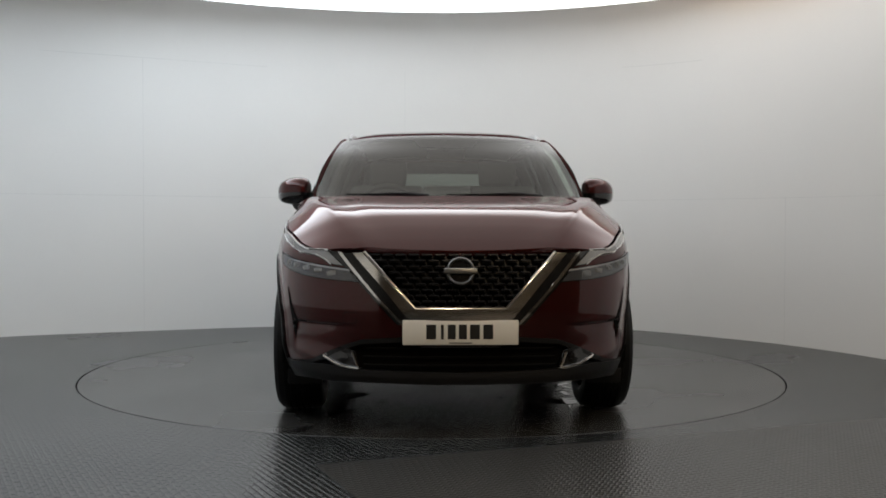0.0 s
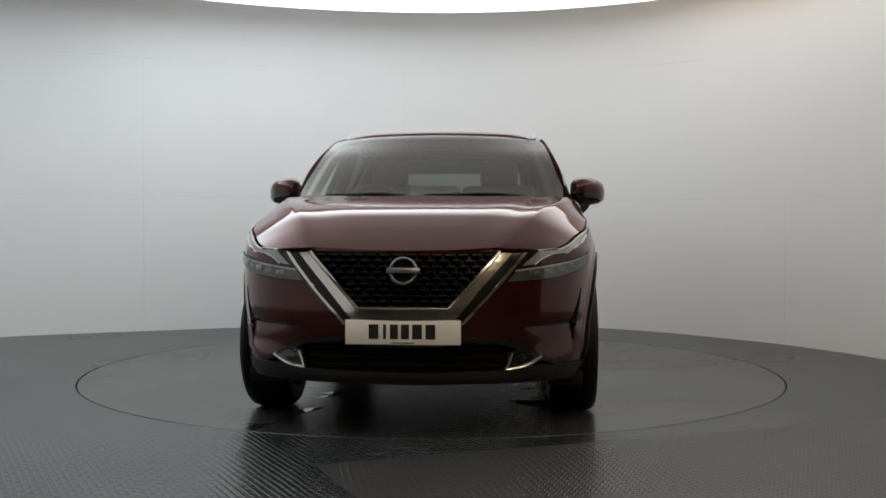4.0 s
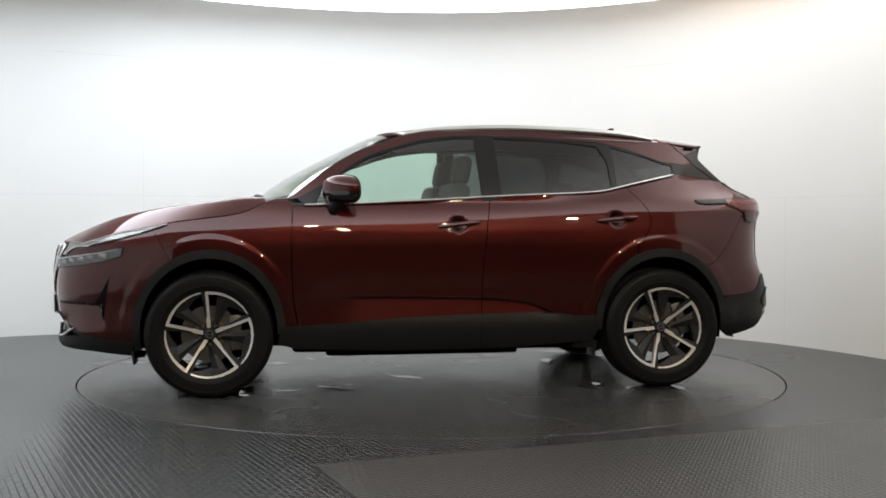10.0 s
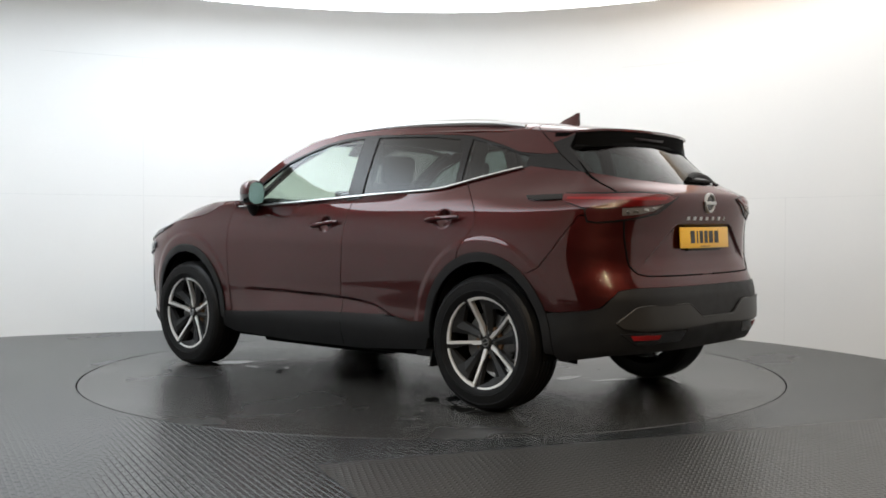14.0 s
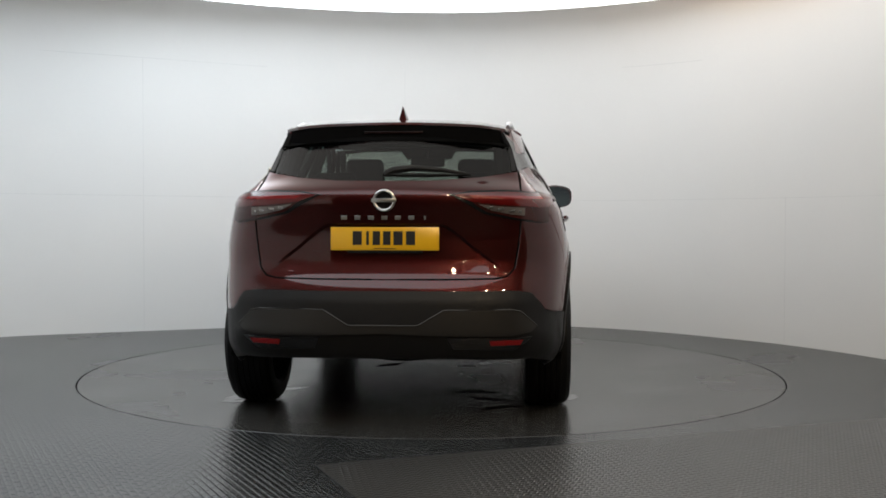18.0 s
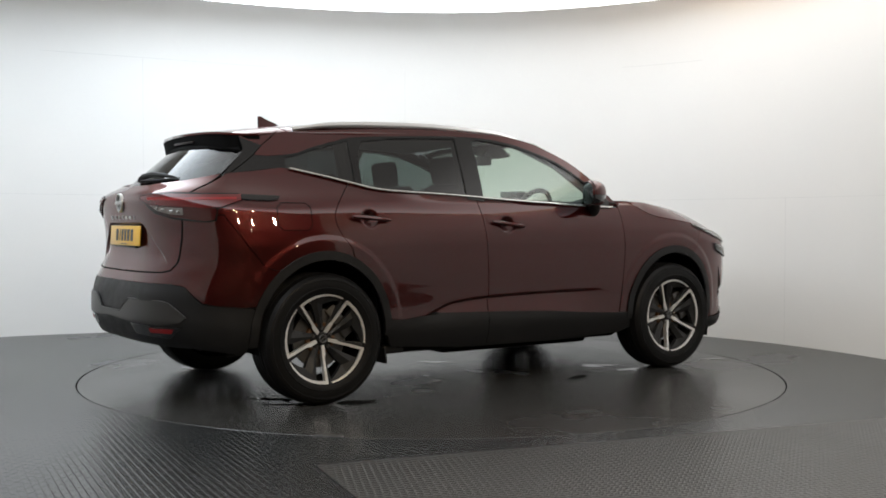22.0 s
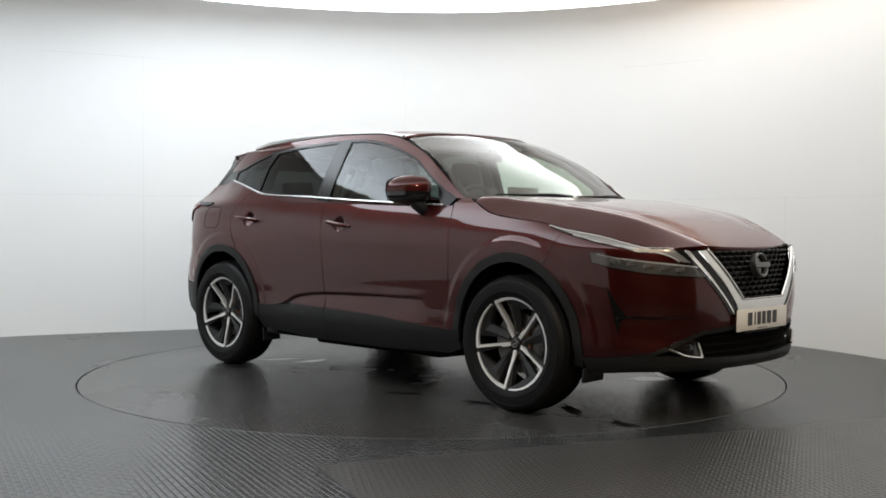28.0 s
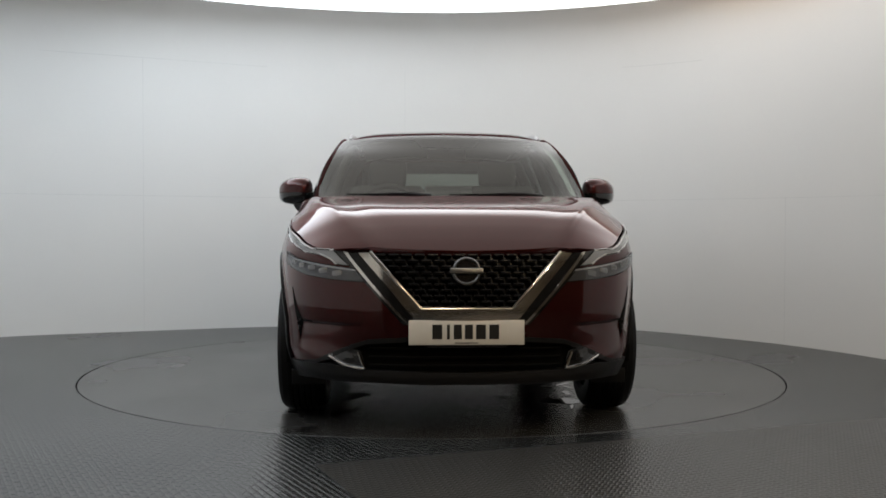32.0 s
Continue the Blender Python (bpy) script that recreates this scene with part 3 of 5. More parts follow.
HOODC = curve((1.0, 1.142), (1.15, 1.138), (1.27, 1.124), (1.45, 1.103), (1.66, 1.072), (1.84, 1.034), (1.98, 0.985), (2.12, 0.922), (2.20, 0.880), (2.26, 0.845))
HOODE = curve((1.0, 1.118), (1.05, 1.092), (1.12, 1.055), (1.21, 1.030), (1.37, 1.010), (1.548, 0.987), (1.63, 0.967), (1.84, 0.928), (1.97, 0.89), (2.10, 0.862), (2.23, 0.85))


HOODC_Y = curve((1.0, 0.80), (1.25, 0.770), (1.5, 0.70), (1.8, 0.59), (2.05, 0.49), (2.2, 0.43))


def hood_edge(x):
    return float(band(tx(x, float(HOODE(x))), float(HOODE(x)))[1])


HOODY = curve(*[(x, hood_edge(x)) for x in np.linspace(1.0, 2.19, 18)])


def hood_fold(x, y):
    x, y = np.broadcast_arrays(np.asarray(x, float), np.asarray(y, float))
    ye = np.maximum(HOODY(x), 0.35)
    a = np.abs(y)
    yc = np.minimum(HOODC_Y(x), ye * 0.95)
    zc = HOODC(x) - 0.010
    q = np.clip(a / yc, 0, 1)
    mid = HOODC(x) - 0.004 * q ** 2 - 0.006 * np.exp(-((q - 0.80) / 0.14) ** 2) * soft(x, 1.05, 1.35) * (1 - soft(x, 1.9, 2.2)) - 0.006 * q ** 8
    t = (a - yc) / np.maximum(ye - yc, 0.02)
    side = zc - (zc - HOODE(x)) * (0.70 * t + 0.30 * np.clip(t, 0, 2) ** 1.7)
    z = np.where(a < yc, mid, side)
    return np.stack([x, y, z], -1)


def hood_top(x, y):
    """The hood with its folds rounded a little."""
    return sum(hood_fold(x, np.asarray(y, float) + d) * w for d, w in ((-0.018, 0.15), (-0.009, 0.22), (0.0, 0.26), (0.009, 0.22), (0.018, 0.15))) * (1, 0, 1) + hood_fold(x, y) * (0, 1, 0)


def panel(name, poly, surf, mat, parent, label="", off=0.0, step=(0.05, 0.05), thick=0.012, sides=(1,), origin=None):
    """A sheet with thickness on a surface: its outline in the surface's two coordinates, its offset from it outward."""
    bm = bmesh.new()
    pts = []
    for p in poly:
        if not pts or math.hypot(p[0] - pts[-1][0], p[1] - pts[-1][1]) > 1e-5:
            pts.append(p)
    turn = sum(a[0] * b[1] - b[0] * a[1] for a, b in zip(pts, pts[1:] + pts[:1]))
    if turn < 0:
        pts.reverse()
    bm.faces.new([bm.verts.new((u, v, 0)) for u, v in pts])
    us, vs = [p[0] for p in pts], [p[1] for p in pts]
    for lo, hi, st, co, no in ((min(us), max(us), step[0], 0, (1, 0, 0)), (min(vs), max(vs), step[1], 1, (0, 1, 0))):
        k = math.floor(lo / st) + 1
        while k * st < hi - 1e-6:
            c = [0, 0, 0]
            c[co] = k * st
            bmesh.ops.bisect_plane(bm, geom=bm.verts[:] + bm.edges[:] + bm.faces[:], dist=1e-6, plane_co=c, plane_no=no)
            k += 1
    bm.verts.index_update()
    uv = np.array([v.co[:2] for v in bm.verts])
    faces = [[v.index for v in f.verts] for f in bm.faces]
    edges = [(e.verts[0].index, e.verts[1].index) for e in bm.edges if len(e.link_faces) == 1]
    around = {}
    for e in bm.edges:
        if len(e.link_faces) == 1:
            f = e.link_faces[0]
            ids = [v.index for v in f.verts]
            i, j = e.verts[0].index, e.verts[1].index
            if (ids.index(i) + 1) % len(ids) != ids.index(j):
                i, j = j, i
            around[(i, j)] = True
    bm.free()
    u, v = uv[:, 0], uv[:, 1]
    h = 2.5e-3
    p = surf(u, v)
    du = surf(u + h, v) - surf(u - h, v)
    dv = surf(u, v + h) - surf(u, v - h)
    n = np.cross(du, dv)
    n /= np.maximum(np.linalg.norm(n, axis=1, keepdims=True), 1e-12)
    out = np.sum(n * (p - np.array((0, 0, 0.75))), axis=1)
    flip = np.median(out) < 0
    if flip:
        n = -n
    p = p + n * off
    c = p.mean(axis=0)
    made = []
    for sgn in sides:
        m = np.array((1, sgn, 1.0))
        P, N = p * m, n * m
        F = [f[::-1] for f in faces] if flip != (sgn < 0) else [list(f) for f in faces]
        V, NN = list(P), list(N)
        if thick:
            idx = sorted({i for e in around for i in e})
            top = {}
            for i in idx:
                top[i] = len(V)
                V += [P[i], P[i] - N[i] * thick]
                o = (P[i] - c * m)
                o = o - N[i] * o.dot(N[i])
                o = o / max(np.linalg.norm(o), 1e-9)
                NN += [o * 0.8 + N[i] * 0.6, o]
            for i, j in around:
                q = [top[i], top[i] + 1, top[j] + 1, top[j]]
                F.append(q[::-1] if flip != (sgn < 0) else q)
        if origin is not None:
            V = [x - np.array(origin) * m for x in V]
        ob = mesh_object(name, V, F, mat, NN)
        if origin is not None:
            ob.location = tuple(np.array(origin) * m)
        made.append(hold(ob, parent, label))
    return made if len(made) > 1 else made[0]


def bp(pts):
    """Places (x, z) of the flank as (tau, z)."""
    return [(tx(x, z), z) for x, z in pts]


def fp(pts):
    return [(tf(y, z), z) for y, z in pts]


def rp(pts):
    return [(tr(y, z), z) for y, z in pts]


def arch(cx, a0, a1, rx=0.42, rz=0.455, n=18):
    """Points along a wheel arch from angle a0 to a1 (degrees, 0 forward, 90 up)."""
    return [(cx + rx * math.cos(radians(a0 + (a1 - a0) * k / n)), 0.38 + rz * math.sin(radians(a0 + (a1 - a0) * k / n))) for k in range(n + 1)]


AF, AR = 1.3325, -1.3325
car = tagged(new("car"), "dark red metallic SUV with black cladding and alloy wheels", "car")

# shut lines of the flank, from the front to the back
SEAM_F = [(1.645, 0.960), (1.60, 0.885), (1.545, 0.772)]
SEAM_1 = [(0.868, 1.083), (0.878, 0.84), (0.868, 0.583), (0.842, 0.405)]
SEAM_2 = [(-0.284, 1.131), (-0.262, 1.0), (-0.245, 0.85), (-0.228, 0.642), (-0.226, 0.455)]
SEAM_3 = [(-1.13, 1.205), (-1.20, 1.13), (-1.25, 1.06), (-1.262, 1.0), (-1.235, 0.93), (-1.17, 0.84)]
BELT = curve((-1.46, 1.281), (-1.28, 1.243), (-1.10, 1.203), (-1.0, 1.180), (-0.90, 1.168), (-0.43, 1.146), (0.0, 1.121), (0.30, 1.106), (0.56, 1.093), (0.87, 1.083))
CLADTOP = curve((-0.93, 0.445), (-0.83, 0.437), (-0.70, 0.455), (-0.6, 0.464), (-0.42, 0.459), (-0.09, 0.452), (0.24, 0.439), (0.56, 0.416), (0.88, 0.400), (0.95, 0.40))
G = 0.0028


def shift(pts, dx):
    return [(x + dx, z) for x, z in pts]


def belt_line(a, b, n=8, dz=0.0):
    return [(a + (b - a) * k / n, float(BELT(a + (b - a) * k / n)) + dz) for k in range(n + 1)]


def clad_line(a, b, n=6):
    return [(a + (b - a) * k / n, float(CLADTOP(a + (b - a) * k / n))) for k in range(n + 1)]


def body():
    st = (0.0042, 0.0075)
    # hood
    xs = np.linspace(1.02, 2.1, 22)
    edge = [(x, hood_edge(x) - 0.003) for x in xs]
    nose = [(2.14, 0.53), (2.185, 0.42), (2.215, 0.25), (2.228, 0.0)]
    rear = [(1.10, 0.0), (1.085, 0.3), (1.05, 0.55), (1.02, hood_edge(1.02) - 0.003)]
    left = spline(rear, 6) + edge[1:] + spline([edge[-1]] + nose, 5)[1:]
    poly = left + [(x, -y) for x, y in reversed(left)][1:-1]
    panel("hood", poly, hood_top, PAINT, car, step=(0.025, 0.010), thick=0.03)
    # wings
    top = [(x, float(HOODE(x)) - 0.004) for x in np.linspace(1.645, 1.03, 14)]
    wing = bp(top + [(0.96, 1.125), (0.90, 1.120)] + spline([(0.878, 1.10)] + shift(SEAM_1, G)) + [(0.87, 0.40), (0.925, 0.40)]
              + arch(AF, 178, 60, n=20) + spline(SEAM_F[::-1]))
    panel("wing", wing, band, PAINT, car, step=st, sides=(1, -1), thick=0.02)
    # front doors
    d1 = bp(belt_line(0.862, -0.28) + spline(shift(SEAM_2, G)) + clad_line(-0.224, 0.838) + spline(shift(SEAM_1, -G))[::-1])
    fdoor = panel("front_door", d1, band, PAINT, car, step=(0.008, 0.0065), sides=(1, -1), thick=0.02)
    d2 = bp(belt_line(-0.29, -1.127) + spline(shift(SEAM_3, G)) + arch(AR, 66, 5, 0.425, 0.46, 16) + clad_line(-0.91, -0.232) + spline(shift(SEAM_2, -G))[::-1])
    rdoor = panel("rear_door", d2, band, PAINT, car, step=(0.006, 0.0065), sides=(1, -1), thick=0.02)
    # rear quarters
    q = bp(belt_line(-1.135, -1.45, 6) + [(-1.50, 1.288), (-1.56, 1.279), (-1.66, 1.264)]) + [tn(0.640, 1.247), tn(0.648, 1.19), tn(0.6545, 1.137)] + rp([(0.6545, 1.03)])
    q += bp([(-1.87, 1.03), (-1.843, 0.985), (-1.758, 0.86), (-1.683, 0.765), (-1.626, 0.738)] + arch(AR, 127, 67, n=14) + spline(shift(SEAM_3, -G))[::-1])
    panel("rear_quarter", q, band, PAINT, car, step=st, sides=(1, -1), thick=0.02)
    # tailgate below the glass
    g = rp([(0.0, 1.190)]) + [tn(0.24, 1.193), tn(0.46, 1.213), tn(0.59, 1.238), tn(0.633, 1.247), tn(0.642, 1.19), tn(0.6485, 1.137)] + rp([(0.6485, 1.03), (0.644, 0.97), (0.632, 0.86), (0.618, 0.775), (0.585, 0.738), (0.53, 0.726), (0.3, 0.7225), (0.0, 0.7215)])
    panel("tailgate", g[1:-1] + [g[-1]] + [(6 - u, v) for u, v in g[1:-1]][::-1] + [g[0]], band, PAINT, car, step=(0.010, 0.0075), thick=0.02)
    for mirror in (False, True):
        line = [(6 - u, v) if mirror else (u, v) for u, v in g[4:]]
        pts = []
        for a, b in zip(line, line[1:]):
            for k in range(5):
                p, q = a[0] + (b[0] - a[0]) * k / 5, a[1] + (b[1] - a[1]) * k / 5
                pts.append(tuple(band(p, q - 0.002)))
        bm = bmesh.new()
        strip(bm, pts, 0.0045, 6)
        part("shut_line", bm, DARK, car, "dark shut line round the tailgate")
    # rear bumper, painted band
    b = rp([(0.0, 0.716), (0.3, 0.717), (0.53, 0.7205), (0.59, 0.733), (0.624, 0.772), (0.638, 0.855), (0.650, 0.97), (0.654, 1.024)]) + bp([(-1.872, 1.024), (-1.849, 0.985), (-1.764, 0.86), (-1.689, 0.765), (-1.632, 0.735)] + arch(AR, 128, 158, n=6))
    b += bp([(-1.78, 0.545), (-1.90, 0.555)]) + rp([(0.77, 0.57), (0.70, 0.655), (0.63, 0.668), (0.3, 0.667), (0.0, 0.667)])
    panel("rear_bumper", b[1:-1] + [b[-1]] + [(6 - u, v) for u, v in b[1:-1]][::-1] + [b[0]], band, PAINT, car, step=(0.02, 0.03), thick=0.02)
    # front bumper
    f = fp([(0.0, 0.475), (0.25, 0.475), (0.44, 0.462), (0.52, 0.435), (0.60, 0.395), (0.68, 0.355), (0.76, 0.335)]) + bp([(1.83, 0.325), (1.765, 0.325)])
    f += bp(arch(AF, 352, 420, n=16)) + bp(spline(shift(SEAM_F, G)[::-1]))
    f += bp([(x, float(HOODE(x)) - 0.005) for x in (1.70, 1.78, 1.86, 1.94, 2.02, 2.08)]) + fp([(0.535, 0.852), (0.24, 0.545), (0.0, 0.538)])
    panel("front_bumper", f[1:-1] + [f[-1]] + [(-u, v) for u, v in f[1:-1]][::-1] + [f[0]], band, PAINT, car, step=(0.010, 0.012), thick=0.02)
    # upper side: pillars and cant rail in body colour
    out = [(0.92, 1.118), (0.860, 1.150), (0.690, 1.278), (0.524, 1.386), (0.360, 1.458), (0.25, 1.498), (0.14, 1.519), (0.0, 1.535), (-0.45, 1.545), (-0.9, 1.530), (-1.3, 1.500), (-1.43, 1.488), (-1.55, 1.479), (-1.675, 1.467)]
    inn = [(-1.684, 1.456), (-1.578, 1.412), (-1.60, 1.385), (-1.631, 1.358), (-1.559, 1.353), (-1.398, 1.372), (-1.291, 1.410), (-1.05, 1.474), (-0.8, 1.493), (-0.4, 1.512), (-0.111, 1.510), (0.092, 1.484), (0.226, 1.449),
           (0.426, 1.380), (0.558, 1.302), (0.69, 1.215), (0.838, 1.128)]
    panel("roof_side", spline(out, 4) + inn[:4] + spline(inn[4:], 4), side_glass, PAINT, car, step=(0.05, 0.03), sides=(1, -1), thick=0.03)
    # roof skin
    left = [(0.31, 0.0), (0.295, 0.3), (0.24, 0.5), (0.20, 0.60)] + [(x, 0.655) for x in (0.05, -0.3, -0.7, -1.0)] + [(-1.25, 0.635), (-1.41, 0.60), (-1.44, 0.3), (-1.45, 0.0)]
    left = spline(left[:4], 4) + left[4:]
    panel("roof", left + [(x, -y) for x, y in reversed(left)][1:-1], roof_top, PAINT, car, step=(0.06, 0.03), thick=0.02)
    return fdoor, rdoor


fdoors, rdoors = body()


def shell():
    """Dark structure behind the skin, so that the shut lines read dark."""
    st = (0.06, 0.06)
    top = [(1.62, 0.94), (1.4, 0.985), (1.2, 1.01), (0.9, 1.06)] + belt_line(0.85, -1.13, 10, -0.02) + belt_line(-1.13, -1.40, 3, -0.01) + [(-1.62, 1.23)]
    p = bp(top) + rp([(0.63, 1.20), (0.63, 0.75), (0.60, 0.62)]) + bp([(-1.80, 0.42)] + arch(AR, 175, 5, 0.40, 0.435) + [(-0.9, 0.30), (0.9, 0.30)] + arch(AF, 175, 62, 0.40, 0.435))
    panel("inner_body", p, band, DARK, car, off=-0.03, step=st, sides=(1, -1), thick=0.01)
    bm = bmesh.new()
    box(bm, (3.3, 1.30, 0.09), (0.2, 0, 0.305), bevel=0.03)
    box(bm, (0.55, 1.20, 0.20), (-1.75, 0, 0.50), bevel=0.03)
    box(bm, (1.75, 1.66, 0.12), (0.0, 0, 0.30), bevel=0.03)
    box(bm, (0.8, 1.1, 0.55), (1.6, 0, 0.60), bevel=0.04)
    part("floor_pan", bm, DARK, car, "black underbody")
    for s in (1, -1):
        bm = bmesh.new()
        box(bm, (1.15, 0.34, 0.05), (0.10, s * 0.58, 0.232), bevel=0.02)
        part("underbody_shield", bm, DARK, car, "black underbody shield")
        bm = bmesh.new()
        box(bm, (0.14, 0.06, 0.05), (-0.86, s * 0.80, 0.265), bevel=0.012)
        part("sill_foot", bm, CLAD, car, "black foot of the sill")
    for cx in (AF, AR):
        for s in (1, -1):
            bm = bmesh.new()
            rows = []
            for k in range(17):
                a = radians(-12 + 204 * k / 16)
                q = (cx + 0.385 * math.cos(a), 0.38 + 0.425 * math.sin(a))
                rows.append([bm.verts.new((q[0], s * y, q[1])) for y in (0.60, 0.86)])
            for a, b in zip(rows, rows[1:]):
                bm.faces.new((a[0], a[1], b[1], b[0]))
            bm.faces.new([r[0] for r in rows])
            part("wheel_liner", bm, DARK, car, "black wheel-arch liner")


shell()


def cladding():
    for cx in (AF, AR):
        front = cx > 0
        a0, a1 = (-14, 183) if front else (-3, 186)
        outer = arch(cx, a0, a1, 0.422, 0.457, 30)
        inner = arch(cx, a1, a0, 0.378, 0.408, 30)
        panel("arch_trim", bp(outer + inner), band, CLAD, car, "black textured wheel-arch trim", off=0.010, step=(0.015, 0.03), sides=(1, -1), thick=0.05)
    poly = bp(clad_line(0.93, -0.93, 16) + [(-0.945, 0.38), (-0.90, 0.29), (-0.40, 0.255), (0.3, 0.250), (0.85, 0.268), (0.955, 0.30)])
    panel("sill_trim", poly, band, CLAD, car, "black textured sill cladding", off=0.007, step=(0.03, 0.03), sides=(1, -1), thick=0.05)
    # black lower front bumper
    f = fp([(0.0, 0.31), (0.46, 0.325), (0.62, 0.34), (0.76, 0.33)]) + bp([(1.83, 0.323), (1.745, 0.322), (1.755, 0.225)]) + fp([(0.80, 0.235), (0.70, 0.262), (0.46, 0.268), (0.0, 0.262)])
    panel("bumper_lip", f[1:-1] + [f[-1]] + [(-u, v) for u, v in f[1:-1]][::-1] + [f[0]], band, CLAD, car, "black front bumper lip", off=0.008, step=(0.03, 0.02), thick=0.06)
    # black lower rear bumper
    b = rp([(0.0, 0.664), (0.3, 0.664), (0.63, 0.665), (0.70, 0.652), (0.765, 0.567)]) + bp([(-1.90, 0.552), (-1.765, 0.542)] + arch(AR, 160, 186, 0.425, 0.46, 5))
    b += bp([(-1.77, 0.30), (-1.85, 0.285)]) + rp([(0.80, 0.30), (0.70, 0.335), (0.4, 0.345), (0.0, 0.345)])
    panel("bumper_trim", b[1:-1] + [b[-1]] + [(6 - u, v) for u, v in b[1:-1]][::-1] + [b[0]], band, CLAD, car, "black textured rear bumper", off=0.006, step=(0.03, 0.03), thick=0.05)


cladding()


def glazing():
    # windscreen
    edge = [(0.042 + y, z) for y, z in ((0.742, 1.135), (0.69, 1.27), (0.655, 1.38), (0.63, 1.45), (0.605, 1.497))]
    left = [(0.0, 1.105), (0.4, 1.105), (0.7, 1.115)] + edge + [(0.45, 1.522), (0.25, 1.531), (0.0, 1.535)]
    poly = left + [(-y, z) for y, z in reversed(left)][1:-1]
    ws = panel("windscreen", poly, screen, WSGLASS, car, "clear curved windscreen", step=(0.08, 0.06), thick=0.005)
    ws.visible_shadow = False
    rim = [(0.784, 1.137), (0.732, 1.27), (0.697, 1.38), (0.672, 1.45), (0.645, 1.497)]
    for s in (1, -1):
        q = rim + [(y - w, z) for (y, z), w in zip(rim[::-1], (0.05, 0.036, 0.030, 0.030, 0.045))]
        panel("glass_border", [(s * y, z) for y, z in q], screen, DARK, car, "black printed edge of the windscreen", off=-0.007, step=(0.08, 0.06), thick=0.0)
    q = [(0.0, 1.108), (0.4, 1.108), (0.7, 1.118), (0.775, 1.140), (0.70, 1.155), (0.55, 1.146), (0.3, 1.142), (0.0, 1.141)]
    panel("glass_border", q[1:-1] + [q[-1]] + [(-u, v) for u, v in q[1:-1]][::-1] + [q[0]], screen, DARK, car, "black printed lower edge of the windscreen", off=-0.007, step=(0.08, 0.06), thick=0.0)
    # front door glass, rear door glass, quarter glass
    f = [(0.745, 1.09), (0.692, 1.196), (0.558, 1.288), (0.426, 1.366), (0.226, 1.436), (0.092, 1.470), (-0.10, 1.495), (-0.21, 1.497), (-0.235, 1.125)]
    r = [(-0.355, 1.138), (-0.335, 1.497), (-0.6, 1.488), (-0.8, 1.478), (-0.985, 1.455), (-1.035, 1.36), (-1.045, 1.19), (-0.9, 1.166)]
    q = [(-1.085, 1.20), (-1.07, 1.455), (-1.291, 1.397), (-1.398, 1.360), (-1.47, 1.345), (-1.47, 1.283), (-1.28, 1.243)]
    for name, poly, mat, lab in (("front_window", f, GLASS, "clear front door glass"), ("rear_window", r, TINT, "dark tinted rear door glass"), ("quarter_window", q, TINT, "dark tinted quarter glass")):
        for ob in panel(name, poly, side_glass, mat, car, lab, off=-0.006, step=(0.1, 0.08), sides=(1, -1), thick=0.004):
            ob.visible_shadow = False
    # black frames
    frames = ((f[-1:] + f[-2:-1] + [(-0.21, 1.511), (-0.40, 1.511), (-0.335, 1.497), (-0.355, 1.136), (-0.352, 1.130), (-0.235, 1.118)], "pillar_trim"),
              ([(0.838, 1.126), (0.76, 1.172), (0.70, 1.207), (0.692, 1.196), (0.745, 1.088), (0.80, 1.085)], "sail_panel"),
              ([(0.692, 1.196), (0.70, 1.208), (0.558, 1.301), (0.426, 1.379), (0.226, 1.448), (0.092, 1.483), (-0.111, 1.509), (-0.21, 1.511), (-0.21, 1.497), (-0.10, 1.495), (0.092, 1.470), (0.226, 1.436), (0.426, 1.366), (0.558, 1.288)], "window_surround"),
              ([(-0.335, 1.511), (-0.8, 1.492), (-1.06, 1.472), (-1.07, 1.455), (-1.085, 1.20), (-1.045, 1.188), (-1.035, 1.36), (-0.985, 1.455), (-0.8, 1.478), (-0.6, 1.488), (-0.335, 1.497)], "window_surround"),
              ([(-1.07, 1.455), (-1.06, 1.472), (-1.291, 1.409), (-1.398, 1.371), (-1.47, 1.357), (-1.47, 1.345), (-1.398, 1.360), (-1.291, 1.397)], "window_surround"),
              ([(-1.47, 1.357), (-1.559, 1.351), (-1.626, 1.355), (-1.70, 1.300), (-1.772, 1.250), (-1.66, 1.267), (-1.56, 1.281), (-1.47, 1.285)], "rear_pillar_trim"))
    for poly, name in frames:
        panel(name, poly, side_glass, PILLAR, car, "black window surround", off=0.001, step=(0.1, 0.08), sides=(1, -1), thick=0.02)
    # bright belt moulding
    line = belt_line(0.80, -1.46, 40)
    for s in (1, -1):
        bm = bmesh.new()
        pts = []
        for x, z in line:
            y = float(side_glass(x, z)[1])
            pts.append((x, s * (max(y, float(band(tx(x, z - 0.01), z - 0.01)[1])) + 0.004), z + 0.004))
        strip(bm, pts, 0.0085, 8, 0.8)
        part("belt_moulding", bm, BELTCHROME, car, "bright chrome window-line moulding")
    # back glass
    left = [(0.0, 1.19), (0.25, 1.194), (0.46, 1.216), (0.622, 1.249), (0.608, 1.32), (0.588, 1.385), (0.55, 1.405), (0.3, 1.42), (0.0, 1.425)]
    rg = panel("back_window", left + [(-y, z) for y, z in reversed(left)][1:-1], back_glass, BACKTINT, car, "dark tinted rear window", step=(0.1, 0.06), thick=0.004)
    rg.visible_shadow = False


glazing()


